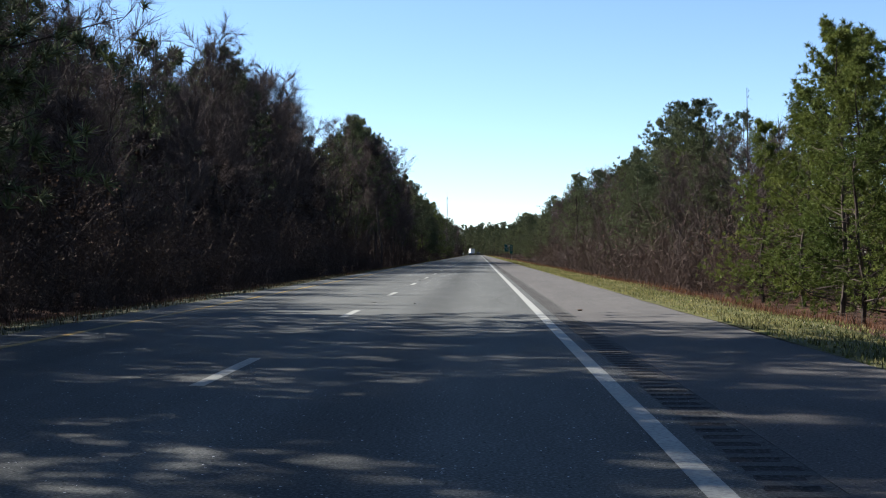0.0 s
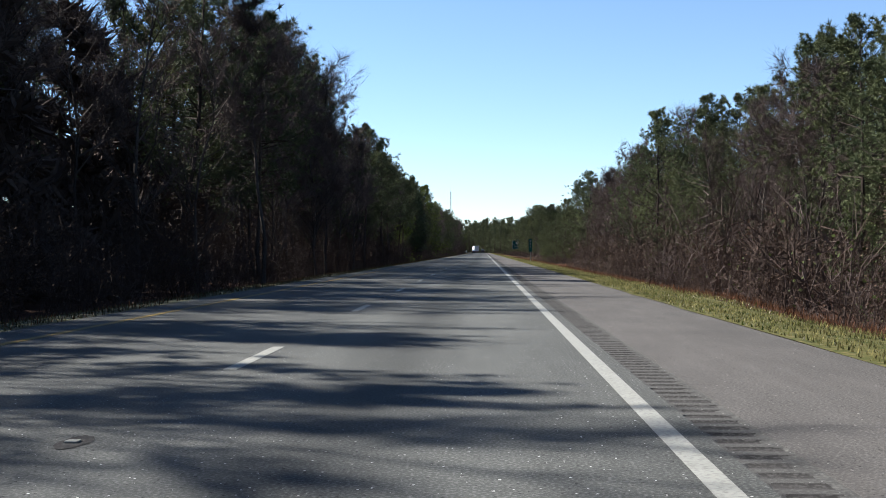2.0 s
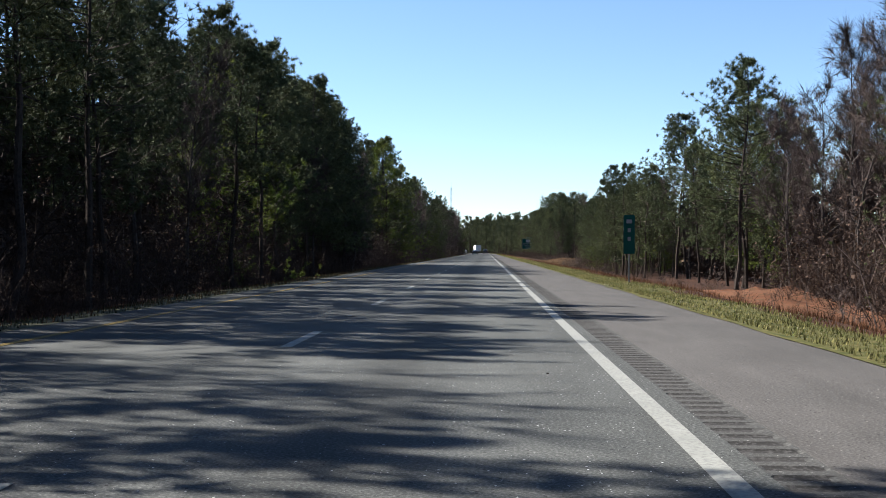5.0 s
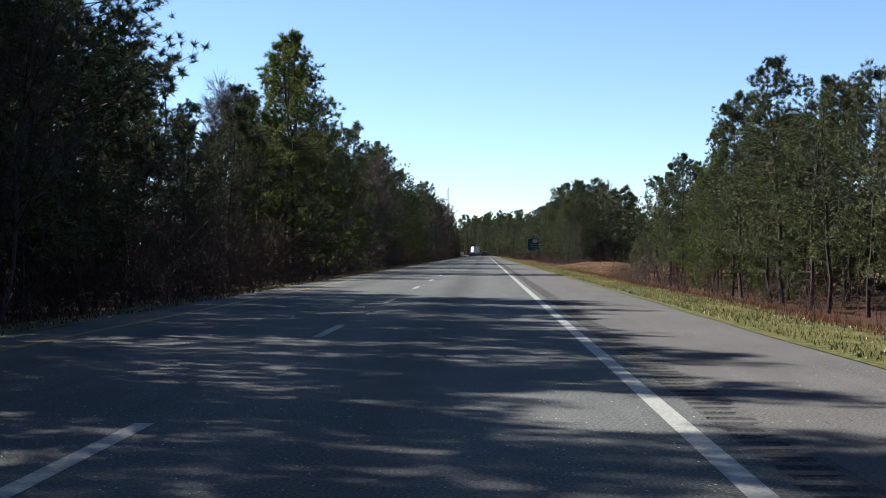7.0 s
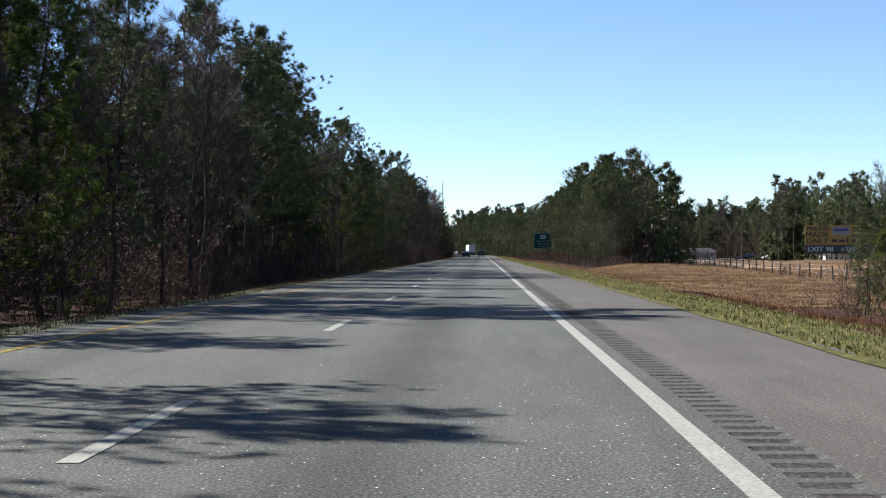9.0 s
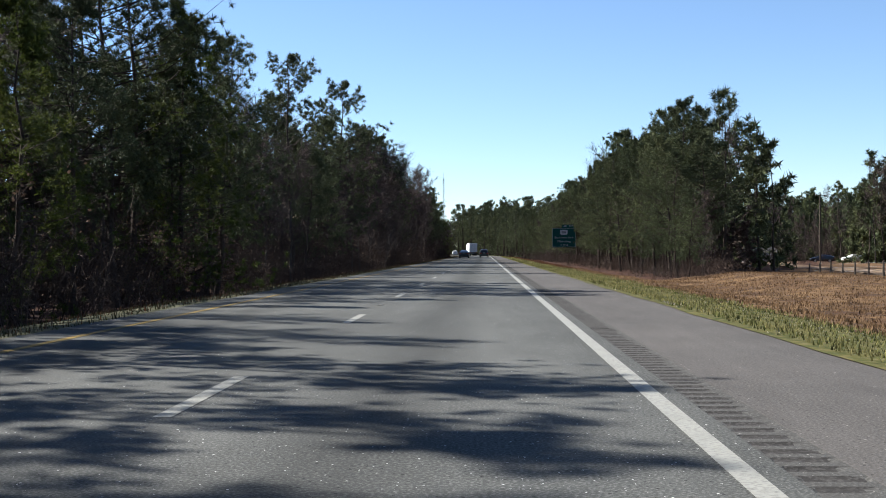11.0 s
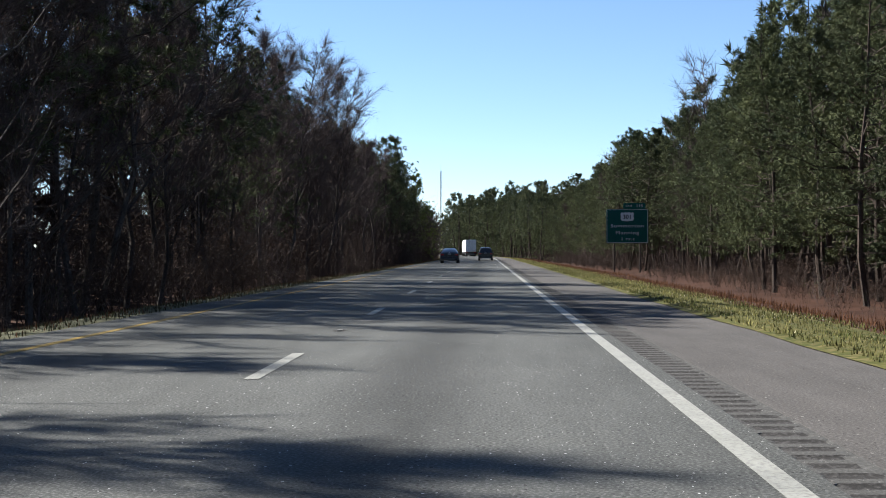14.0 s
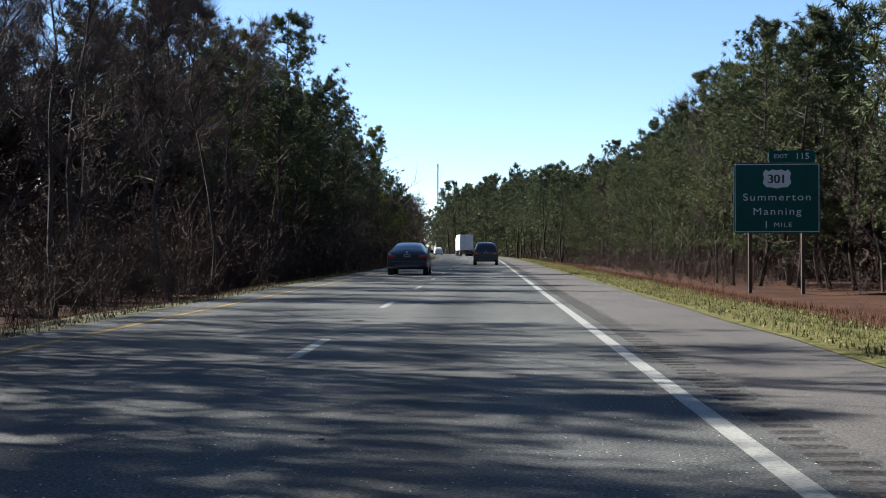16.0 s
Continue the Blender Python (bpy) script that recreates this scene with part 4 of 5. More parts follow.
# ---- signs ----
def text(name, body, size, material, parent, x, y, z, stretch=1.0, label="", spacing=1.0):
    """Raised lettering that faces oncoming traffic, turned into a mesh."""
    cu = bpy.data.curves.new(name, "FONT")
    cu.body, cu.size, cu.align_x, cu.align_y, cu.extrude, cu.space_character = body, size, "CENTER", "CENTER", 0.002, spacing
    tmp = new(name + "_curve", cu)
    me = bpy.data.meshes.new_from_object(tmp.evaluated_get(bpy.context.evaluated_depsgraph_get()))
    bpy.data.objects.remove(tmp)
    me.materials.clear()
    me.materials.append(material)
    ob = new(name, me)
    ob.parent = parent
    ob.matrix_basis = pose(x, y, z, 90, 0, 0) @ Matrix.Diagonal((stretch, 1, 1, 1))
    if label:
        ob["label"] = label
    return ob


def panel(name, x0, x1, z0, z1, y, depth, material, parent, radius=0.12, label=""):
    """A sign panel with rounded corners."""
    bm = bmesh.new()
    pts = []
    for cx, cz, a0 in ((x1 - radius, z1 - radius, 0), (x0 + radius, z1 - radius, 90), (x0 + radius, z0 + radius, 180), (x1 - radius, z0 + radius, 270)):
        for k in range(5):
            a = radians(a0 + 22.5 * k)
            pts.append((cx + radius * math.cos(a), cz + radius * math.sin(a)))
    front = [bm.verts.new((a, y, b)) for a, b in pts]
    back = [bm.verts.new((a, y + depth, b)) for a, b in pts]
    bm.faces.new(front)
    bm.faces.new(back[::-1])
    for i in range(len(pts)):
        j = (i + 1) % len(pts)
        bm.faces.new((front[j], front[i], back[i], back[j]))
    bmesh.ops.recalc_face_normals(bm, faces=bm.faces)
    return part(name, bm, material, parent, label)


def frame_border(name, x0, x1, z0, z1, y, w, material, parent):
    bm = bmesh.new()
    for a, b, c, d in ((x0, x1, z0, z0 + w), (x0, x1, z1 - w, z1), (x0, x0 + w, z0 + w, z1 - w), (x1 - w, x1, z0 + w, z1 - w)):
        box(bm, a, b, y - 0.002, y + 0.006, c, d)
    return part(name, bm, material, parent, "thin white border")


def exit_sign():
    root = new("exit_sign")
    tagged(root, "large green exit sign with white lettering on two wooden posts", "road sign")
    W, H = 4.45, 3.66
    panel("panel", -W / 2, W / 2, 0, H, 0, 0.06, SIGN_GREEN, root, 0.2)
    frame_border("border", -W / 2 + 0.06, W / 2 - 0.06, 0.06, H - 0.06, -0.004, 0.035, SIGN_WHITE, root)
    tab = panel("exit_tab", -0.42, 1.95, H + 0.02, H + 0.64, 0, 0.06, SIGN_GREEN, root, 0.12)
    text("tab_text", "EXIT", 0.30, SIGN_WHITE, tab, 0.20, -0.006, H + 0.33, 1.2)
    text("tab_number", "115", 0.46, SIGN_WHITE, tab, 1.30, -0.006, H + 0.33, 1.1)
    # shield: a white square with cut shoulders and a rounded foot
    bm = bmesh.new()
    out = [(0.0, 0.44), (0.22, 0.50), (0.42, 0.40), (0.58, 0.50), (0.72, 0.30), (0.66, 0.05), (0.73, -0.2), (0.55, -0.42), (0.25, -0.44), (0.0, -0.50)]
    out += [(-a, b) for a, b in out[-2:0:-1]]
    f = bm.faces.new([bm.verts.new((a * 1.0, -0.006, 2.82 + b)) for a, b in out])
    r = bmesh.ops.extrude_face_region(bm, geom=[f])
    for v in [g for g in r["geom"] if isinstance(g, bmesh.types.BMVert)]:
        v.co.y += 0.005
    bmesh.ops.recalc_face_normals(bm, faces=bm.faces)
    shield = part("route_shield", bm, SIGN_WHITE, root, "white route shield")
    for shift in (-0.02, 0.02):
        text("shield_number", "301", 0.64, SIGN_BLACK, shield, shift, -0.012 - shift * 0.1, 2.80, 1.0)
    for words, size, x, z, wide in (("Summerton", 0.52, 0, 1.86, 1.2), ("Manning", 0.52, 0, 1.12, 1.2), ("1", 0.52, -0.55, 0.42, 1.2), ("MILE", 0.34, 0.30, 0.42, 1.2)):
        text("lettering", words, size, SIGN_WHITE, root, x, -0.006, z, wide, spacing=1.22)
    for x in (-1.36, 1.36):
        bm = box(bmesh.new(), x - 0.09, x + 0.09, 0.07, 0.27, -3.6, H - 0.1, 0.01)
        part("post", bm, WOOD_POST, root, "weathered wooden post")
    for z in (0.6, 1.8, 3.0):
        part("stringer", box(bmesh.new(), -2.1, 2.1, 0.06, 0.10, z, z + 0.08), STEEL, root, "steel stringer")
    root.matrix_basis = pose(13.6, 638, 2.0, 0, 0, -2)


exit_sign()


def mile_sign():
    root = new("mile_marker_sign")
    tagged(root, "narrow green roadside sign on a steel post", "road sign")
    panel("panel", -0.23, 0.23, 1.25, 2.85, 0, 0.01, SIGN_GREEN, root, 0.05)
    for z, w in ((2.58, 0.22), (2.22, 0.12), (1.86, 0.12)):
        part("bar", box(bmesh.new(), -w / 2, w / 2, -0.006, -0.001, z - 0.08, z + 0.08), PLATE, root, "white bar")
    part("post", box(bmesh.new(), -0.03, 0.03, 0.012, 0.05, -0.4, 2.8, 0.005), STEEL, root)
    root.matrix_basis = pose(4.6, 231.8, ground_z(4.6, 231.8), 0, 0, -4)


mile_sign()


def billboard():
    root = new("billboard")
    tagged(root, "yellow and black billboard on wooden posts beyond the field", "billboard")
    W = 10.6
    part("upper_panel", box(bmesh.new(), 0, W, 0, 0.15, 1.55, 4.9, 0.01), SIGN_YELLOW, root, "yellow panel")
    part("lower_panel", box(bmesh.new(), 0, W, -0.02, 0.15, 0.1, 1.5, 0.01), SIGN_BLACK, root, "black panel")
    for words, size, x, z, wide, m in (("PRALINES", 1.02, 2.2, 4.33, 0.88, SIGN_BLACK), ("MADE", 1.35, 2.0, 3.28, 1.08, SIGN_BLACK), ("DAILY", 1.25, 2.0, 2.18, 1.08, SIGN_BLACK),
                                       ("EXIT 98", 1.18, 2.55, 0.80, 1.1, SIGN_WHITE), ("THEN", 1.0, 8.0, 0.80, 1.05, SIGN_WHITE)):
        for shift in (-0.035, 0.0, 0.035):
            text("lettering", words, size, m, root, x + shift, (-0.026 if z < 1 else -0.006) - abs(shift) * 0.05, z, wide)
    part("logo_patch", box(bmesh.new(), 4.55, 7.4, -0.012, 0.0, 3.2, 4.65, 0.004), PLATE, root, "pale patch")
    part("logo_band", box(bmesh.new(), 4.75, 7.2, -0.016, -0.008, 3.9, 4.35), plain("logo_violet", (0.06, 0.04, 0.16), 0.5), root, "violet band")
    for x0, x1, z0, z1 in ((4.4, 5.3, 2.0, 2.5), (5.6, 6.6, 2.0, 2.45), (6.9, 7.2, 1.9, 2.9), (7.9, 8.4, 3.9, 4.6), (8.55, 9.3, 3.75, 4.6), (7.7, 10.1, 2.75, 3.3), (7.7, 8.6, 1.85, 2.45), (8.9, 10.1, 1.85, 2.45), (9.7, 10.3, 4.2, 4.4)):
        part("bar", box(bmesh.new(), x0, x1, -0.012, 0.0, z0, z1), SIGN_BLACK, root, "dark bar")
    part("bar", box(bmesh.new(), 6.0, 6.5, -0.032, -0.018, 0.5, 1.1), PLATE, root, "grey bar")
    for x in (1.0, 3.6, 6.2, 8.8):
        part("post", cyl(bmesh.new(), (x, 0.3, -3.5), (x, 0.3, 4.6), 0.16, 0.14, 10), WOOD_POST, root, "wooden pole")
    for x in (2.6, 5.2, 7.4, 9.4):
        part("post", cyl(bmesh.new(), (x, -0.25, -3.0), (x, -0.25, 0.1), 0.14, 0.13, 10), WOOD_POST, root, "wooden pole")
    root.matrix_basis = pose(54.0, 544.6, 0.6, 0, 0, -6)


billboard()


# ---- beyond the field ----
def fence():
    root = new("field_fence")
    tagged(root, "weathered wooden post and wire fence across the field", "fence")
    a, b, n = Vector((25.6, 392, -1.2)), Vector((28.4, 512, -1.2)), 30
    rnd = random.Random(5)
    pts = []
    post = None
    for k in range(n + 1):
        p = a.lerp(b, k / n)
        p.z = field_z(p.x, p.y)
        if post is None:
            post = part("post", cyl(bmesh.new(), (0, 0, -0.3), (0, 0, 1.18), 0.085, 0.07, 8), WOOD_POST, root)
            ob = post
        else:
            ob = new("post", post.data)
            ob.parent = root
        ob.matrix_basis = pose(p.x, p.y, p.z + rnd.uniform(-0.08, 0.08), rnd.uniform(-3, 3), rnd.uniform(-3, 3), rnd.uniform(0, 360))
        pts.append(p)
    for z in (0.45, 0.75, 1.05):
        bm = bmesh.new()
        for p, q in zip(pts, pts[1:]):
            cyl(bm, p + Vector((0, 0, z)), q + Vector((0, 0, z)), 0.006, 0.006, 3)
        part("wire", bm, STEEL, root, "thin steel wire")


fence()


def farm_house():
    root = new("farm_building")
    tagged(root, "small white farm building with grey roof at the field edge", "building")
    part("wall", box(bmesh.new(), -6, 6, -3.5, 3.5, -0.5, 3.0, 0.02), WHITE_PAINT, root)
    bm = bmesh.new()
    vs = [bm.verts.new(c) for c in ((-6.4, -4, 2.9), (6.4, -4, 2.9), (6.4, 4, 2.9), (-6.4, 4, 2.9), (-6.4, 0, 4.6), (6.4, 0, 4.6))]
    for f in ((0, 1, 5, 4), (2, 3, 4, 5), (0, 4, 3), (1, 2, 5), (3, 2, 1, 0)):
        bm.faces.new([vs[i] for i in f])
    part("roof", bm, GREY_ROOF, root, "grey gabled roof")
    for x in (-4, -1.5, 3.6):
        w = part("window", box(bmesh.new(), x - 0.5, x + 0.5, -3.56, -3.48, 1.0, 2.2, 0.01), WHITE_PAINT, root)
        part("pane", box(bmesh.new(), x - 0.42, x + 0.42, -3.575, -3.55, 1.08, 2.12), GLASS, w)
    part("door", box(bmesh.new(), 0.7, 1.6, -3.56, -3.48, -0.3, 1.9, 0.01), TRIM, root)
    return root


house = farm_house()
house.matrix_basis = pose(57.0, 671, -1.0, 0, 0, 32) @ Matrix.Scale(0.66, 4)
copy_thing(house, pose(75, 604, -1.2, 0, 0, 12) @ Matrix.Scale(0.75, 4))


def utility_pole(x, y, h):
    root = new("utility_pole")
    tagged(root, "wooden utility pole with crossarm behind the field", "utility pole")
    part("pole", cyl(bmesh.new(), (0, 0, -1.5), (0, 0, h), 0.15, 0.10, 8), WOOD_POST, root)
    part("crossarm", box(bmesh.new(), -1.1, 1.1, -0.06, 0.06, h - 0.7, h - 0.55), WOOD_POST, root)
    for k in (-0.95, -0.35, 0.35, 0.95):
        part("insulator", cyl(bmesh.new(), (k, 0, h - 0.55), (k, 0, h - 0.38), 0.05, 0.04, 8), SIGN_WHITE, root)
    root.matrix_basis = pose(x, y, -1.0, 0, 0, 20)


utility_pole(62.2, 640, 13.3)


def mast():
    root = new("radio_mast")
    tagged(root, "tall slender grey radio mast above distant trees", "mast")
    h, w = 75.0, 0.75
    corners = [Vector((w * math.cos(a), w * math.sin(a), 0)) for a in (0, 2.094, 4.189)]
    for c in corners:
        part("leg", cyl(bmesh.new(), c, c + Vector((0, 0, h)), 0.17, 0.12, 5), STEEL, root)
    bm = bmesh.new()
    for k in range(50):
        for i in range(3):
            a, b = corners[i], corners[(i + 1) % 3]
            cyl(bm, a + Vector((0, 0, k * 1.5)), b + Vector((0, 0, k * 1.5 + 1.5)), 0.07, 0.07, 3)
    lattice = part("lattice", bm, STEEL, root)
    lattice["kind"] = "stuff"
    part("antenna", cyl(bmesh.new(), (0, 0, h), (0, 0, h + 6), 0.08, 0.04, 6), STEEL, root)
    for i, c in enumerate(corners):
        for z in (h * 0.5, h * 0.95):
            part("guy_wire", cyl(bmesh.new(), c + Vector((0, 0, z)), c * 40 / w + Vector((0, 0, 0)), 0.02, 0.02, 3), STEEL, root)
    root.matrix_basis = pose(-42, 1671, -1.0, 0, 0, 15)


mast()

# far trees beyond the field: an unbroken wall, lower scrub in front, tall pines behind the billboard
far_places = []
for row, y0 in enumerate((704, 716, 730, 748)):
    x = 34.0 + row * 2
    while x < 190:
        s = (0.72, 0.95, 1.08, 1.15)[row] * rng.uniform(0.78, 1.08)
        far_places.append((rng.choice(("p2", "p2", "p1", "b0", "b1")[:4 + (row < 2)]), x, y0 + rng.uniform(-5, 5) - max(0.0, x - 95) * 0.9, -1.2, rng.uniform(0, 6.28), s))
        x += 2.5 * rng.uniform(0.6, 1.4)
for k in range(46):
    far_places.append((rng.choice(("p0", "p2", "p1", "b0")), rng.uniform(66, 112), rng.uniform(612, 650), -1.2, rng.uniform(0, 6.28), rng.uniform(0.95, 1.3)))
for k in range(14):
    far_places.append((rng.choice(("p0", "p1", "b1")), rng.uniform(68, 100), rng.uniform(575, 598), -1.2, rng.uniform(0, 6.28), rng.uniform(0.7, 1.05)))
scrub = []
for k in range(60):
    scrub.append(("s3", rng.uniform(60, 120), rng.uniform(672, 698), -1.2, rng.uniform(0, 6.28), rng.uniform(0.7, 1.35)))
for k in range(26):
    scrub.append(("s3", rng.uniform(46, 56), rng.uniform(600, 656), -1.2, rng.uniform(0, 6.28), rng.uniform(0.35, 0.7)))
for k in range(22):
    scrub.append((rng.choice(("s0", "s1")), rng.uniform(24, 30), rng.uniform(400, 470), -1.2, rng.uniform(0, 6.28), rng.uniform(0.25, 0.55)))
for k in range(110):
    x, y = 8.5 + 20 * rng.random() ** 1.4, rng.uniform(376, 476)
    scrub.append((rng.choice(("s1", "s2")), x, y, field_z(x, y) if x > 9.6 else ground_z(x, y), rng.uniform(0, 6.28), rng.uniform(0.08, 0.2)))
thicket("field_edge_scrub", brush, scrub, SK, (BRUSH_TWIG, BROWN_LEAF), "grey-brown scrub along the far field edge", "brush")
under = [("u0", rng.uniform(40, 150), rng.uniform(700, 712), -1.2, rng.uniform(0, 6.28), rng.uniform(0.35, 0.6)) for k in range(50)]
under += [("u0", rng.uniform(44, 170), rng.uniform(738, 756), -1.2, rng.uniform(0, 6.28), rng.uniform(0.8, 1.05)) for k in range(110)]
under += [("u0", rng.uniform(68, 112), rng.uniform(606, 645), -1.2, rng.uniform(0, 6.28), rng.uniform(0.5, 0.9)) for k in range(60)]
thicket("far_understory", lite, under, LITE, (BARK, BARK, NEEDLES, NEEDLES), "dark understory beneath the far trees", "woods")
tall_pines[3].put(60.6, 580, -1.2, 40, 15.0 / H0)
tall_pines[1].put(55.2, 688, -1.2, 80, 14.0 / H0)
for st, x, y, h in ((bares[0], 62.5, 660, 9), (leafy[0], 66, 668, 8), (bares[1], 70, 664, 11), (bares[2], 64.5, 652, 7), (leafy[1], 76, 666, 9)):
    st.put(x, y, -1.2, rng.uniform(0, 360), h / H0)
thicket("far_pines", lite, [p for p in far_places if p[0][0] == "p"], LITE, (BARK, BARK, NEEDLES, NEEDLES), "distant pines beyond the open field", "woods")
thicket("far_bare_trees", lite, [p for p in far_places if p[0][0] == "b"], LITE, (GREY_BARK, TWIG, TWIG, BROWN_LEAF), "distant leafless trees beyond the open field", "woods")


def snag(x, y, h):
    """A dead pale tree with short broken side limbs."""
    g = Growth(900)
    line = trunk_line(g, h, 0.01, 8, 0.004)
    g.tube("trunk", line, [0.09 * (1 - 0.85 * i / 7) for i in range(8)], 6)
    for k in range(34):
        s = g.r.uniform(0.12, 0.98)
        a = g.r.uniform(0, 6.28)
        p, d = along(line, s), Vector((math.cos(a), math.sin(a), g.r.uniform(-0.1, 0.4)))
        ln = g.r.uniform(0.3, 1.3) * (1.1 - 0.7 * s)
        g.tube("branching", [p, p + d * ln * 0.6, p + d * ln + Vector((0, 0, 0.1))], [0.022, 0.013, 0.005], 3)
        for t in range(4):
            g.blade("branching", p + d * ln * g.r.uniform(0.4, 1), (d + g.any_way()).normalized(), 0.4, 0.02)
    root = new("dead_tree")
    soup("trunk", *g.parts["trunk"], GREY_BARK, root)
    soup("branching", *g.parts["branching"], GREY_BARK, root)["kind"] = "stuff"
    tagged(root, "dead slender tree with pale trunk and short broken limbs", "tree")
    root.matrix_basis = pose(x, y, ground_z(x, y))


snag(15.6, 80.5, 12.6)


# ---- vehicles ----
def shell(stations_, res=34):
    """A car's outer skin, from rear to front. Each station: y, bottom, belt height, half width, roof height, half roof width."""
    st = np.array(stations_)
    t = np.linspace(st[0, 0], st[-1, 0], res)
    cols = [np.interp(t, st[:, 0], st[:, k]) for k in range(6)]
    for k in range(1, 6):
        c = cols[k].copy()
        c[1:-1] = (cols[k][:-2] + 2 * cols[k][1:-1] + cols[k][2:]) / 4
        cols[k] = c
    rows = []
    for y, zb, zt, w, zr, wr in zip(t, *cols[1:]):
        half = [(w * 0.86, zb), (w * 0.97, zb + 0.07), (w, zb + (zt - zb) * 0.45), (w * 0.99, zb + (zt - zb) * 0.8), (w * 0.955, zt),
                (w * 0.955 + (wr - w * 0.955) * 0.5, zt + (zr - zt) * 0.52), (wr, zr - 0.07 * (zr - zt) / 0.6), (wr * 0.84, zr - 0.005), (wr * 0.45, zr + 0.02), (0, zr + 0.028)]
        rows.append([Vector((-a, y, b)) for a, b in half] + [Vector((a, y, b)) for a, b in half[-2::-1]])
    return t, rows


def skin(name, rows, material, parent, i0, i1, j0, j1, out=0.0, close=False, label=""):
    """A patch of the skin as a part of its own, lifted by out."""
    bm = bmesh.new()
    grid = []
    for i in range(i0, i1 + 1):
        line = []
        for j in range(j0, j1 + 1):
            a, b = rows[min(i + 1, len(rows) - 1)][j] - rows[max(i - 1, 0)][j], rows[i][min(j + 1, len(rows[i]) - 1)] - rows[i][max(j - 1, 0)]
            nrm = b.cross(a)
            nrm = nrm.normalized() if nrm.length > 1e-9 else Vector((0, 0, 0))
            line.append(bm.verts.new(rows[i][j] - nrm * out))
        grid.append(line)
    for i in range(len(grid) - 1):
        for j in range(len(grid[0]) - 1):
            bm.faces.new((grid[i][j], grid[i][j + 1], grid[i + 1][j + 1], grid[i + 1][j]))
    if close:
        bm.faces.new(grid[0])
        bm.faces.new(grid[-1][::-1])
        for k in range(len(grid) - 1):
            bm.faces.new((grid[k][0], grid[k + 1][0], grid[k + 1][-1], grid[k][-1]))
    bmesh.ops.recalc_face_normals(bm, faces=bm.faces)
    for f in bm.faces:
        f.smooth = len(f.verts) == 4
    return part(name, bm, material, parent, label)


def wheel(parent, x, y, r, w):
    tyre_bm = bmesh.new()
    cyl(tyre_bm, (x - w / 2, y, r), (x + w / 2, y, r), r, r, 24)
    edges = [e for e in tyre_bm.edges if abs(e.verts[0].co.x - e.verts[1].co.x) < 1e-4]
    bmesh.ops.bevel(tyre_bm, geom=edges, offset=0.03, segments=2, affect="EDGES")
    wh = part("wheel", tyre_bm, RUBBER, parent, "black tyre")
    side = 1 if x > 0 else -1
    rim = bmesh.new()
    cyl(rim, (x + side * (w / 2 - 0.03), y, r), (x + side * (w / 2 + 0.008), y, r), r * 0.64, r * 0.60, 20)
    part("rim", rim, ALLOY, wh, "alloy rim")


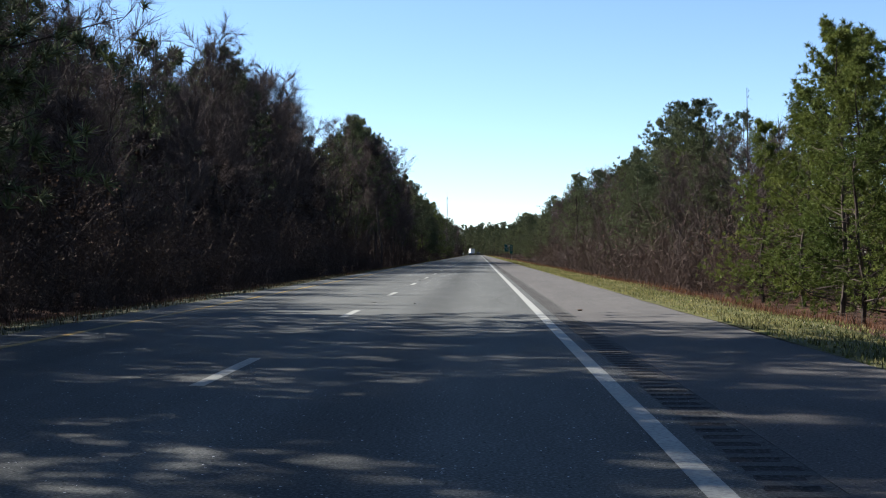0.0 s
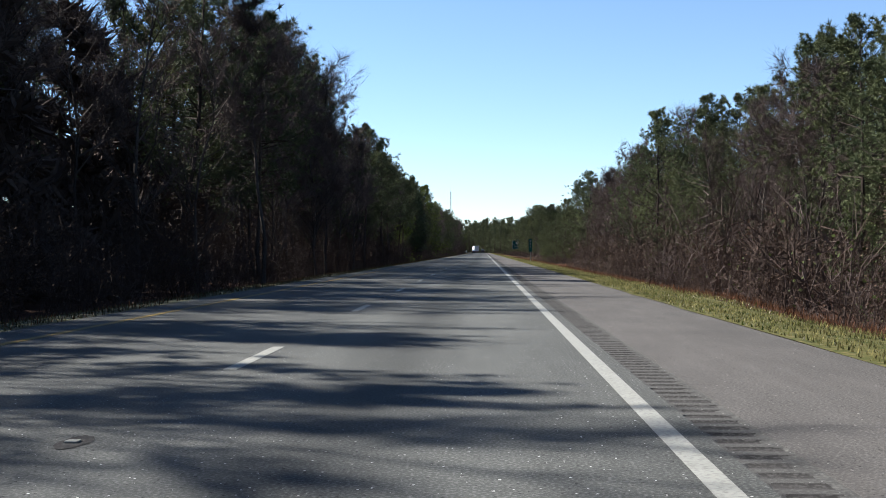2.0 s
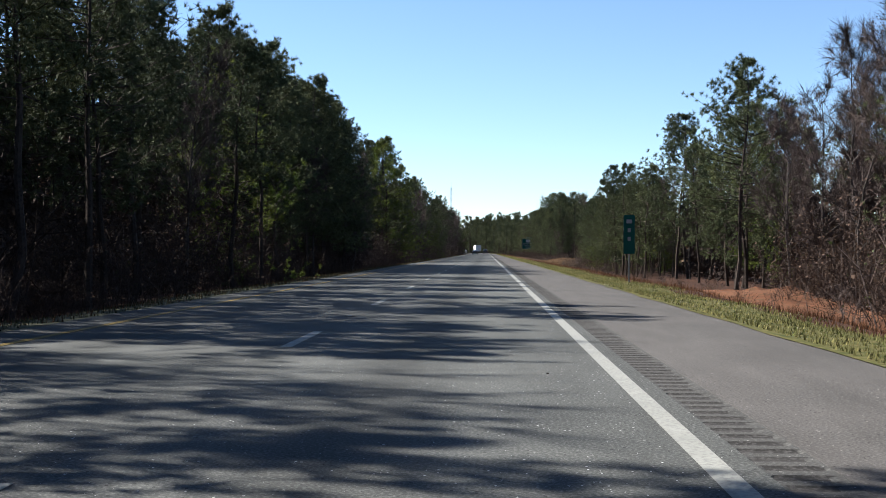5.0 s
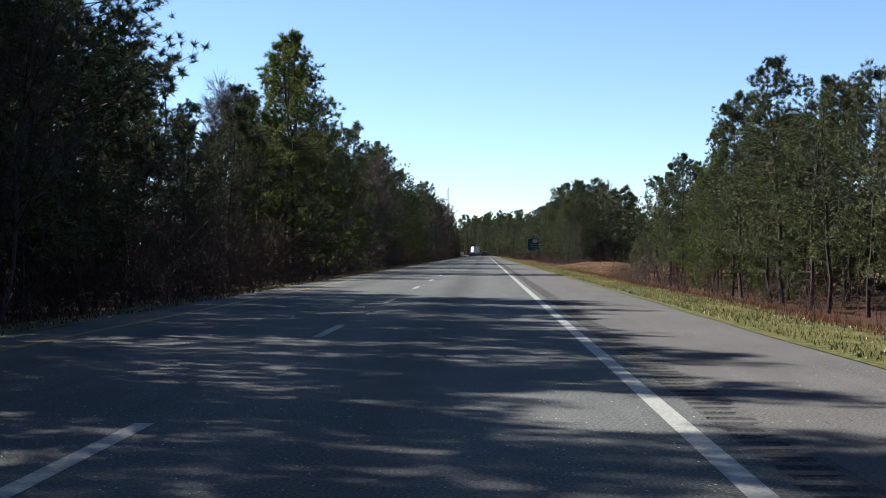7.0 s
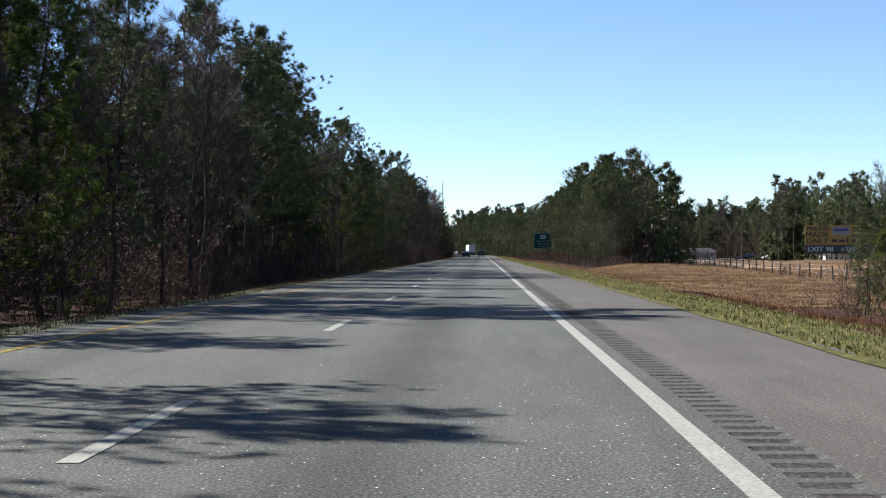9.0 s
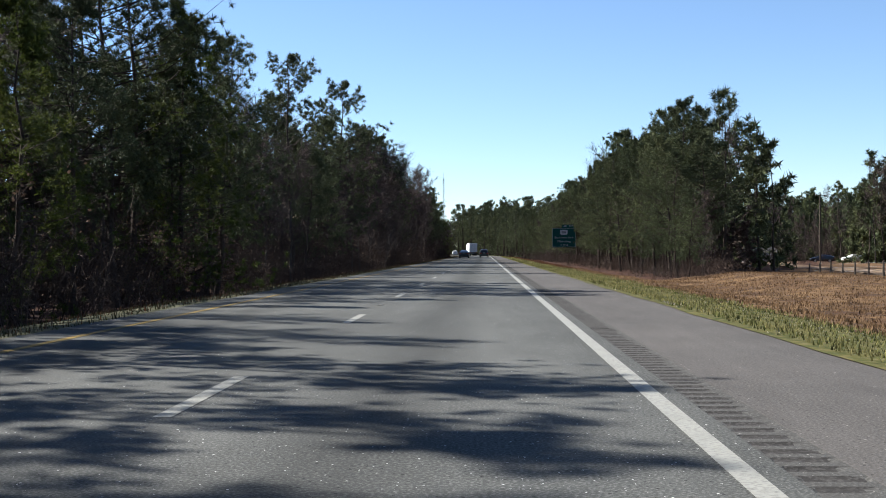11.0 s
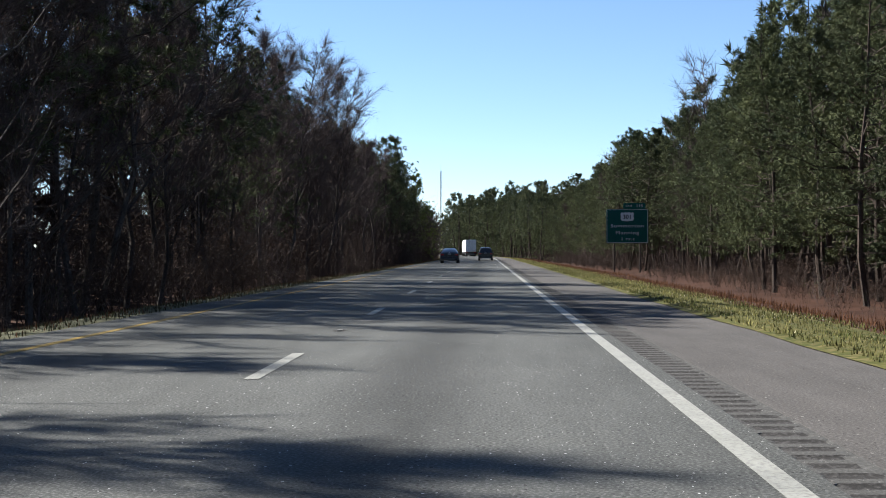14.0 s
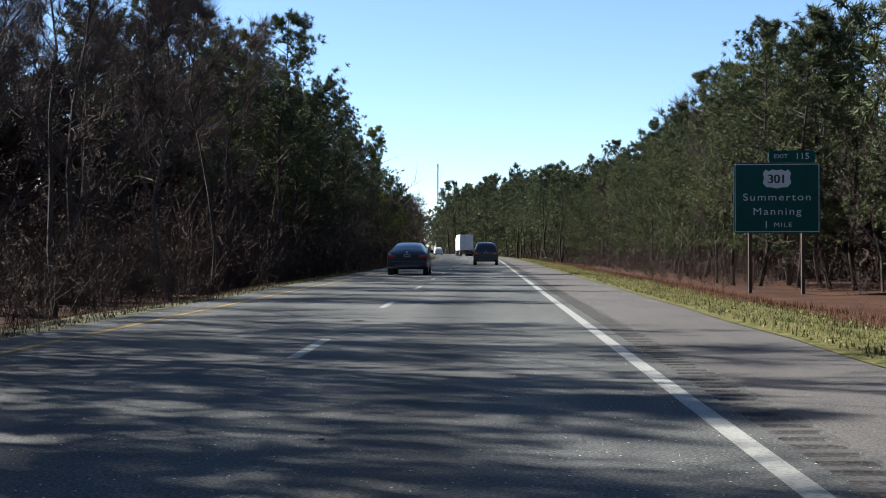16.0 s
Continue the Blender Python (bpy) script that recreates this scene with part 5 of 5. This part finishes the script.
def car(name, stations_, paint, label, at, rear_glass, side_glass, length, r, rails):
    root = new(name)
    tagged(root, label, "car")
    t, rows = shell(stations_)
    near = lambda y: int(np.argmin(np.abs(t - y)))
    last = len(rows) - 1
    skin("body", rows, paint, root, 0, last, 0, 18, close=True)
    skin("rear_window", rows, GLASS, root, near(rear_glass[0]), near(rear_glass[1]), 7, 11, 0.010, label="dark tinted rear window")
    skin("windscreen", rows, GLASS, root, near(rear_glass[2]), near(rear_glass[3]), 7, 11, 0.010)
    for a, b in side_glass:
        for j in ((4, 6), (12, 14)):
            skin("side_window", rows, GLASS, root, near(a), near(b), j[0], j[1], 0.008)
    y0 = t[0]
    w = stations_[1][3]
    zb = stations_[1][1]
    part("bumper", box(bmesh.new(), -w * 0.97, w * 0.97, y0 - 0.07, y0 + 0.25, zb + 0.02, zb + 0.30, 0.05), paint, root)
    part("bumper_trim", box(bmesh.new(), -w * 0.62, w * 0.62, y0 - 0.085, y0 + 0.05, zb, zb + 0.12, 0.02), SILVER_TRIM, root, "silver lower bumper trim")
    for sx in (-1, 1):
        zl = stations_[1][2] - 0.12
        part("tail_lamp", box(bmesh.new(), *sorted((sx * w * 0.60, sx * w * 0.955)), y0 - 0.02, y0 + 0.42, zl - 0.09, zl + 0.07, 0.035), RED_LENS, root, "red tail lamp")
        ym = side_glass[-1][1] - 0.1
        m = part("mirror", box(bmesh.new(), *sorted((sx * w * 0.97, sx * (w + 0.17))), ym - 0.06, ym + 0.06, stations_[1][2] + 0.02, stations_[1][2] + 0.17, 0.03), paint, root)
        part("mirror_glass", box(bmesh.new(), *sorted((sx * (w + 0.01), sx * (w + 0.15))), ym - 0.068, ym - 0.058, stations_[1][2] + 0.04, stations_[1][2] + 0.15), GLASS, m)
        for yy in (-length * 0.295, length * 0.30):
            wheel(root, sx * (w - 0.10), yy, r, 0.23)
        if rails:
            part("roof_rail", box(bmesh.new(), *sorted((sx * (rails - 0.03), sx * (rails + 0.03))), -1.7, 0.5, 1.70, 1.76, 0.012), SILVER_TRIM, root, "silver roof rail")
    part("plate", box(bmesh.new(), -0.16, 0.16, y0 - 0.03, y0 - 0.005, stations_[1][2] - 0.16, stations_[1][2] - 0.01, 0.004), PLATE, root, "pale number plate")
    part("plate_bar", box(bmesh.new(), -0.11, 0.11, y0 - 0.036, y0 - 0.029, stations_[1][2] - 0.11, stations_[1][2] - 0.06), SIGN_BLACK, root, "dark bar")
    part("badge", box(bmesh.new(), -0.05, 0.05, y0 - 0.02, y0 - 0.002, stations_[1][2] + 0.03, stations_[1][2] + 0.10, 0.006), ALLOY, root, "chrome badge")
    part("antenna", cyl(bmesh.new(), (0, stations_[4][0], stations_[4][4]), (0, stations_[4][0] - 0.12, stations_[4][4] + 0.09), 0.03, 0.01, 6), TRIM, root)
    root.matrix_basis = at
    return root


SUV = ((-2.36, 0.36, 0.95, 0.86, 0.98, 0.74), (-2.32, 0.34, 1.02, 0.93, 1.06, 0.80), (-2.18, 0.30, 1.05, 0.945, 1.30, 0.74), (-1.98, 0.27, 1.06, 0.95, 1.60, 0.68),
       (-1.70, 0.26, 1.06, 0.95, 1.69, 0.67), (-0.6, 0.25, 1.05, 0.95, 1.73, 0.69), (0.35, 0.25, 1.03, 0.95, 1.66, 0.68), (1.15, 0.25, 1.02, 0.94, 1.08, 0.72), (2.0, 0.28, 0.90, 0.90, 0.94, 0.70), (2.34, 0.34, 0.74, 0.80, 0.76, 0.6))
HATCH = ((-2.48, 0.40, 0.92, 0.84, 0.95, 0.70), (-2.44, 0.36, 1.00, 0.92, 1.05, 0.76), (-2.25, 0.31, 1.04, 0.945, 1.13, 0.72), (-1.55, 0.26, 1.03, 0.95, 1.38, 0.64),
         (-0.75, 0.25, 1.00, 0.95, 1.50, 0.63), (0.1, 0.25, 0.98, 0.95, 1.50, 0.63), (0.55, 0.25, 0.97, 0.95, 1.41, 0.63), (1.35, 0.25, 0.96, 0.94, 1.02, 0.72), (2.1, 0.28, 0.86, 0.90, 0.90, 0.70), (2.48, 0.34, 0.70, 0.78, 0.72, 0.56))
car("sport_utility_vehicle", SUV, BLACK_PAINT, "black sport utility vehicle with silver roof rails on the asphalt", pose(-1.55, 671, 0), (-2.15, -1.97, 0.5, 1.1), ((-1.75, -1.0), (-0.9, 0.0), (0.05, 0.75)), 4.7, 0.36, 0.60)
car("hatchback_car", HATCH, BLUE_PAINT, "dark blue hatchback sedan with sloping rear window", pose(-5.2, 632.4, 0), (-2.2, -1.2, 0.65, 1.3), ((-1.35, -0.75), (-0.65, 0.2), (0.25, 0.95)), 4.96, 0.35, 0)
car("sport_utility_vehicle", SUV, WHITE_PAINT, "white utility vehicle with roof rails near the road bend", pose(-5.4 + bend(868), 868, 0, 0, 0, 5), (-2.15, -1.97, 0.5, 1.1), ((-1.75, -1.0), (-0.9, 0.0), (0.05, 0.75)), 4.7, 0.36, 0.60)


# cars parked by the farm building
for paint, lab, x, y, turn in ((BLACK_PAINT, "dark car parked beside the white farm building", 52.0, 656, 60), (BLUE_PAINT, "dark blue car parked at the field edge", 67.0, 657, 75), (WHITE_PAINT, "white car parked at the field edge", 73.5, 658, 100)):
    car("parked_car", SUV if paint is BLACK_PAINT else HATCH, paint, lab, pose(x, y, field_z(x, y) - 0.02, 0, 0, turn), (-2.15, -1.97, 0.5, 1.1), ((-1.35, -0.75), (-0.65, 0.2), (0.25, 0.9)), 4.7, 0.36, 0)


def trailer_truck():
    root = new("trailer_truck")
    tagged(root, "white box trailer truck far ahead on the road", "truck")
    part("cargo_box", box(bmesh.new(), -1.28, 1.28, 0, 13.5, 1.15, 4.05, 0.03), WHITE_PAINT, root)
    for sx in (-1, 1):
        part("cargo_door", box(bmesh.new(), *sorted((sx * 0.03, sx * 1.2)), -0.03, 0.01, 1.25, 3.95, 0.01), WHITE_PAINT, root)
        part("locking_bar", cyl(bmesh.new(), (sx * 0.45, -0.05, 1.25), (sx * 0.45, -0.05, 3.95), 0.02, 0.02, 6), STEEL, root)
        part("tail_lamp", box(bmesh.new(), *sorted((sx * 0.8, sx * 1.15)), -0.04, 0.02, 0.95, 1.1, 0.01), RED_LENS, root, "red tail lamp")
        for y in (1.4, 2.7, 11.5, 15.2, 18.2):
            wheel(root, sx * 1.02, y, 0.5, 0.5)
    part("chassis", box(bmesh.new(), -0.5, 0.5, 0.2, 18.5, 0.8, 1.12, 0.02), TRIM, root)
    part("underrun_bar", box(bmesh.new(), -1.1, 1.1, -0.02, 0.08, 0.5, 0.62, 0.01), STEEL, root)
    part("cab", box(bmesh.new(), -1.2, 1.2, 14.3, 18.8, 0.9, 3.7, 0.15), WHITE_PAINT, root)
    root.matrix_basis = pose(-1.85 + bend(815), 815, 0, 0, 0, 4)


trailer_truck()


# ---- litter and cracks on the pavement ----
def tar_seam(name, pts, w):
    """A crack filled with tar: a thin raised ribbon."""
    verts, faces = [], []
    for i, (x, y) in enumerate(pts):
        verts += [(x - w, y, 0.003), (x + w, y, 0.003)]
    faces = [(2 * i, 2 * i + 1, 2 * i + 3, 2 * i + 2) for i in range(len(pts) - 1)]
    return soup(name, verts, faces, RUMBLE, road)


rnd = random.Random(21)
for x, y0, drift, n in ((-2.15, 291.0, -0.055, 14), (-3.4, 452.0, 0.01, 20), (-6.0, 60.0, 0.02, 24)):
    pts = []
    for k in range(n):
        x += rnd.gauss(drift, 0.025)
        pts.append((x, y0 + k * 0.3))
    tar_seam("tar_seam", pts, 0.0025)
# a curved scuff left by a tyre
tar_seam("tyre_scuff", [(-0.10 - 0.62 * math.sin(math.pi * k / 16) ** 0.8 * (1 if k > 0 else 0), 27.2 + k * 0.62) for k in range(17)], 0.012)


def cross_crack(y, x0, x1, w, seed):
    """A fine crack across the lane."""
    r, verts = random.Random(seed), []
    n = int((x1 - x0) / 0.12)
    for i in range(n + 1):
        y += r.gauss(0, 0.012)
        x, half = x0 + (x1 - x0) * i / n, w * r.uniform(0.4, 1.2)
        verts += [(x, y - half, 0.0062), (x, y + half, 0.0062)]
    soup("crack", verts, [(2 * i, 2 * i + 2, 2 * i + 3, 2 * i + 1) for i in range(n)], RUMBLE, road)


cross_crack(42.8, -3.3, 0.06, 0.010, 31)
cross_crack(57.4, -2.2, 0.02, 0.007, 32)
cross_crack(306.5, -3.0, -0.2, 0.007, 33)
cross_crack(452.6, -3.4, 0.03, 0.007, 34)


def marker_patch(y, seed):
    """A worn recess for a lane reflector, halfway between two dashes."""
    r = random.Random(seed)
    pts = [(0.10 * math.cos(a) * r.uniform(0.75, 1.15), 0.29 * math.sin(a) * r.uniform(0.8, 1.1)) for a in (k * math.pi / 7 for k in range(14))]
    bm = bmesh.new()
    bm.faces.new([bm.verts.new((-3.67 + a, y + b, 0.004)) for a, b in pts])
    patch = part("marker_patch", bm, RUMBLE, road, "dark worn patch on the lane line")
    bm = box(bmesh.new(), -3.71, -3.63, y - 0.045, y + 0.045, 0.003, 0.016, 0.004)
    part("reflector", bm, WHITE_LINE, patch, "small scuffed pale lane reflector")


for k in range(28):
    marker_patch(30.9 + 24.38 * k - 0.25, 60 + k)


def chip(x, y, s, seed):
    g = random.Random(seed)
    bm = bmesh.new()
    bmesh.ops.create_icosphere(bm, subdivisions=1, radius=s)
    for v in bm.verts:
        v.co = Vector((v.co.x * g.uniform(0.7, 1.5), v.co.y * g.uniform(0.6, 1.1), v.co.z * 0.45 + s * 0.3))
    ob = part("road_debris", bm, g.choice((WOOD_POST, RUBBER, BROWN_LEAF)))
    ob.location = (x, y, 0.0)
    tagged(ob, "small scrap of debris lying on the asphalt", "debris", "scraps on the pavement")


for k in range(24):
    chip(rnd.choice((rnd.uniform(-7, -4), rnd.uniform(0.8, 2.9), rnd.uniform(-3, -0.3))), rnd.uniform(15, 640), rnd.uniform(0.012, 0.03), k)
chip(0.88, 26.1, 0.05, 90)
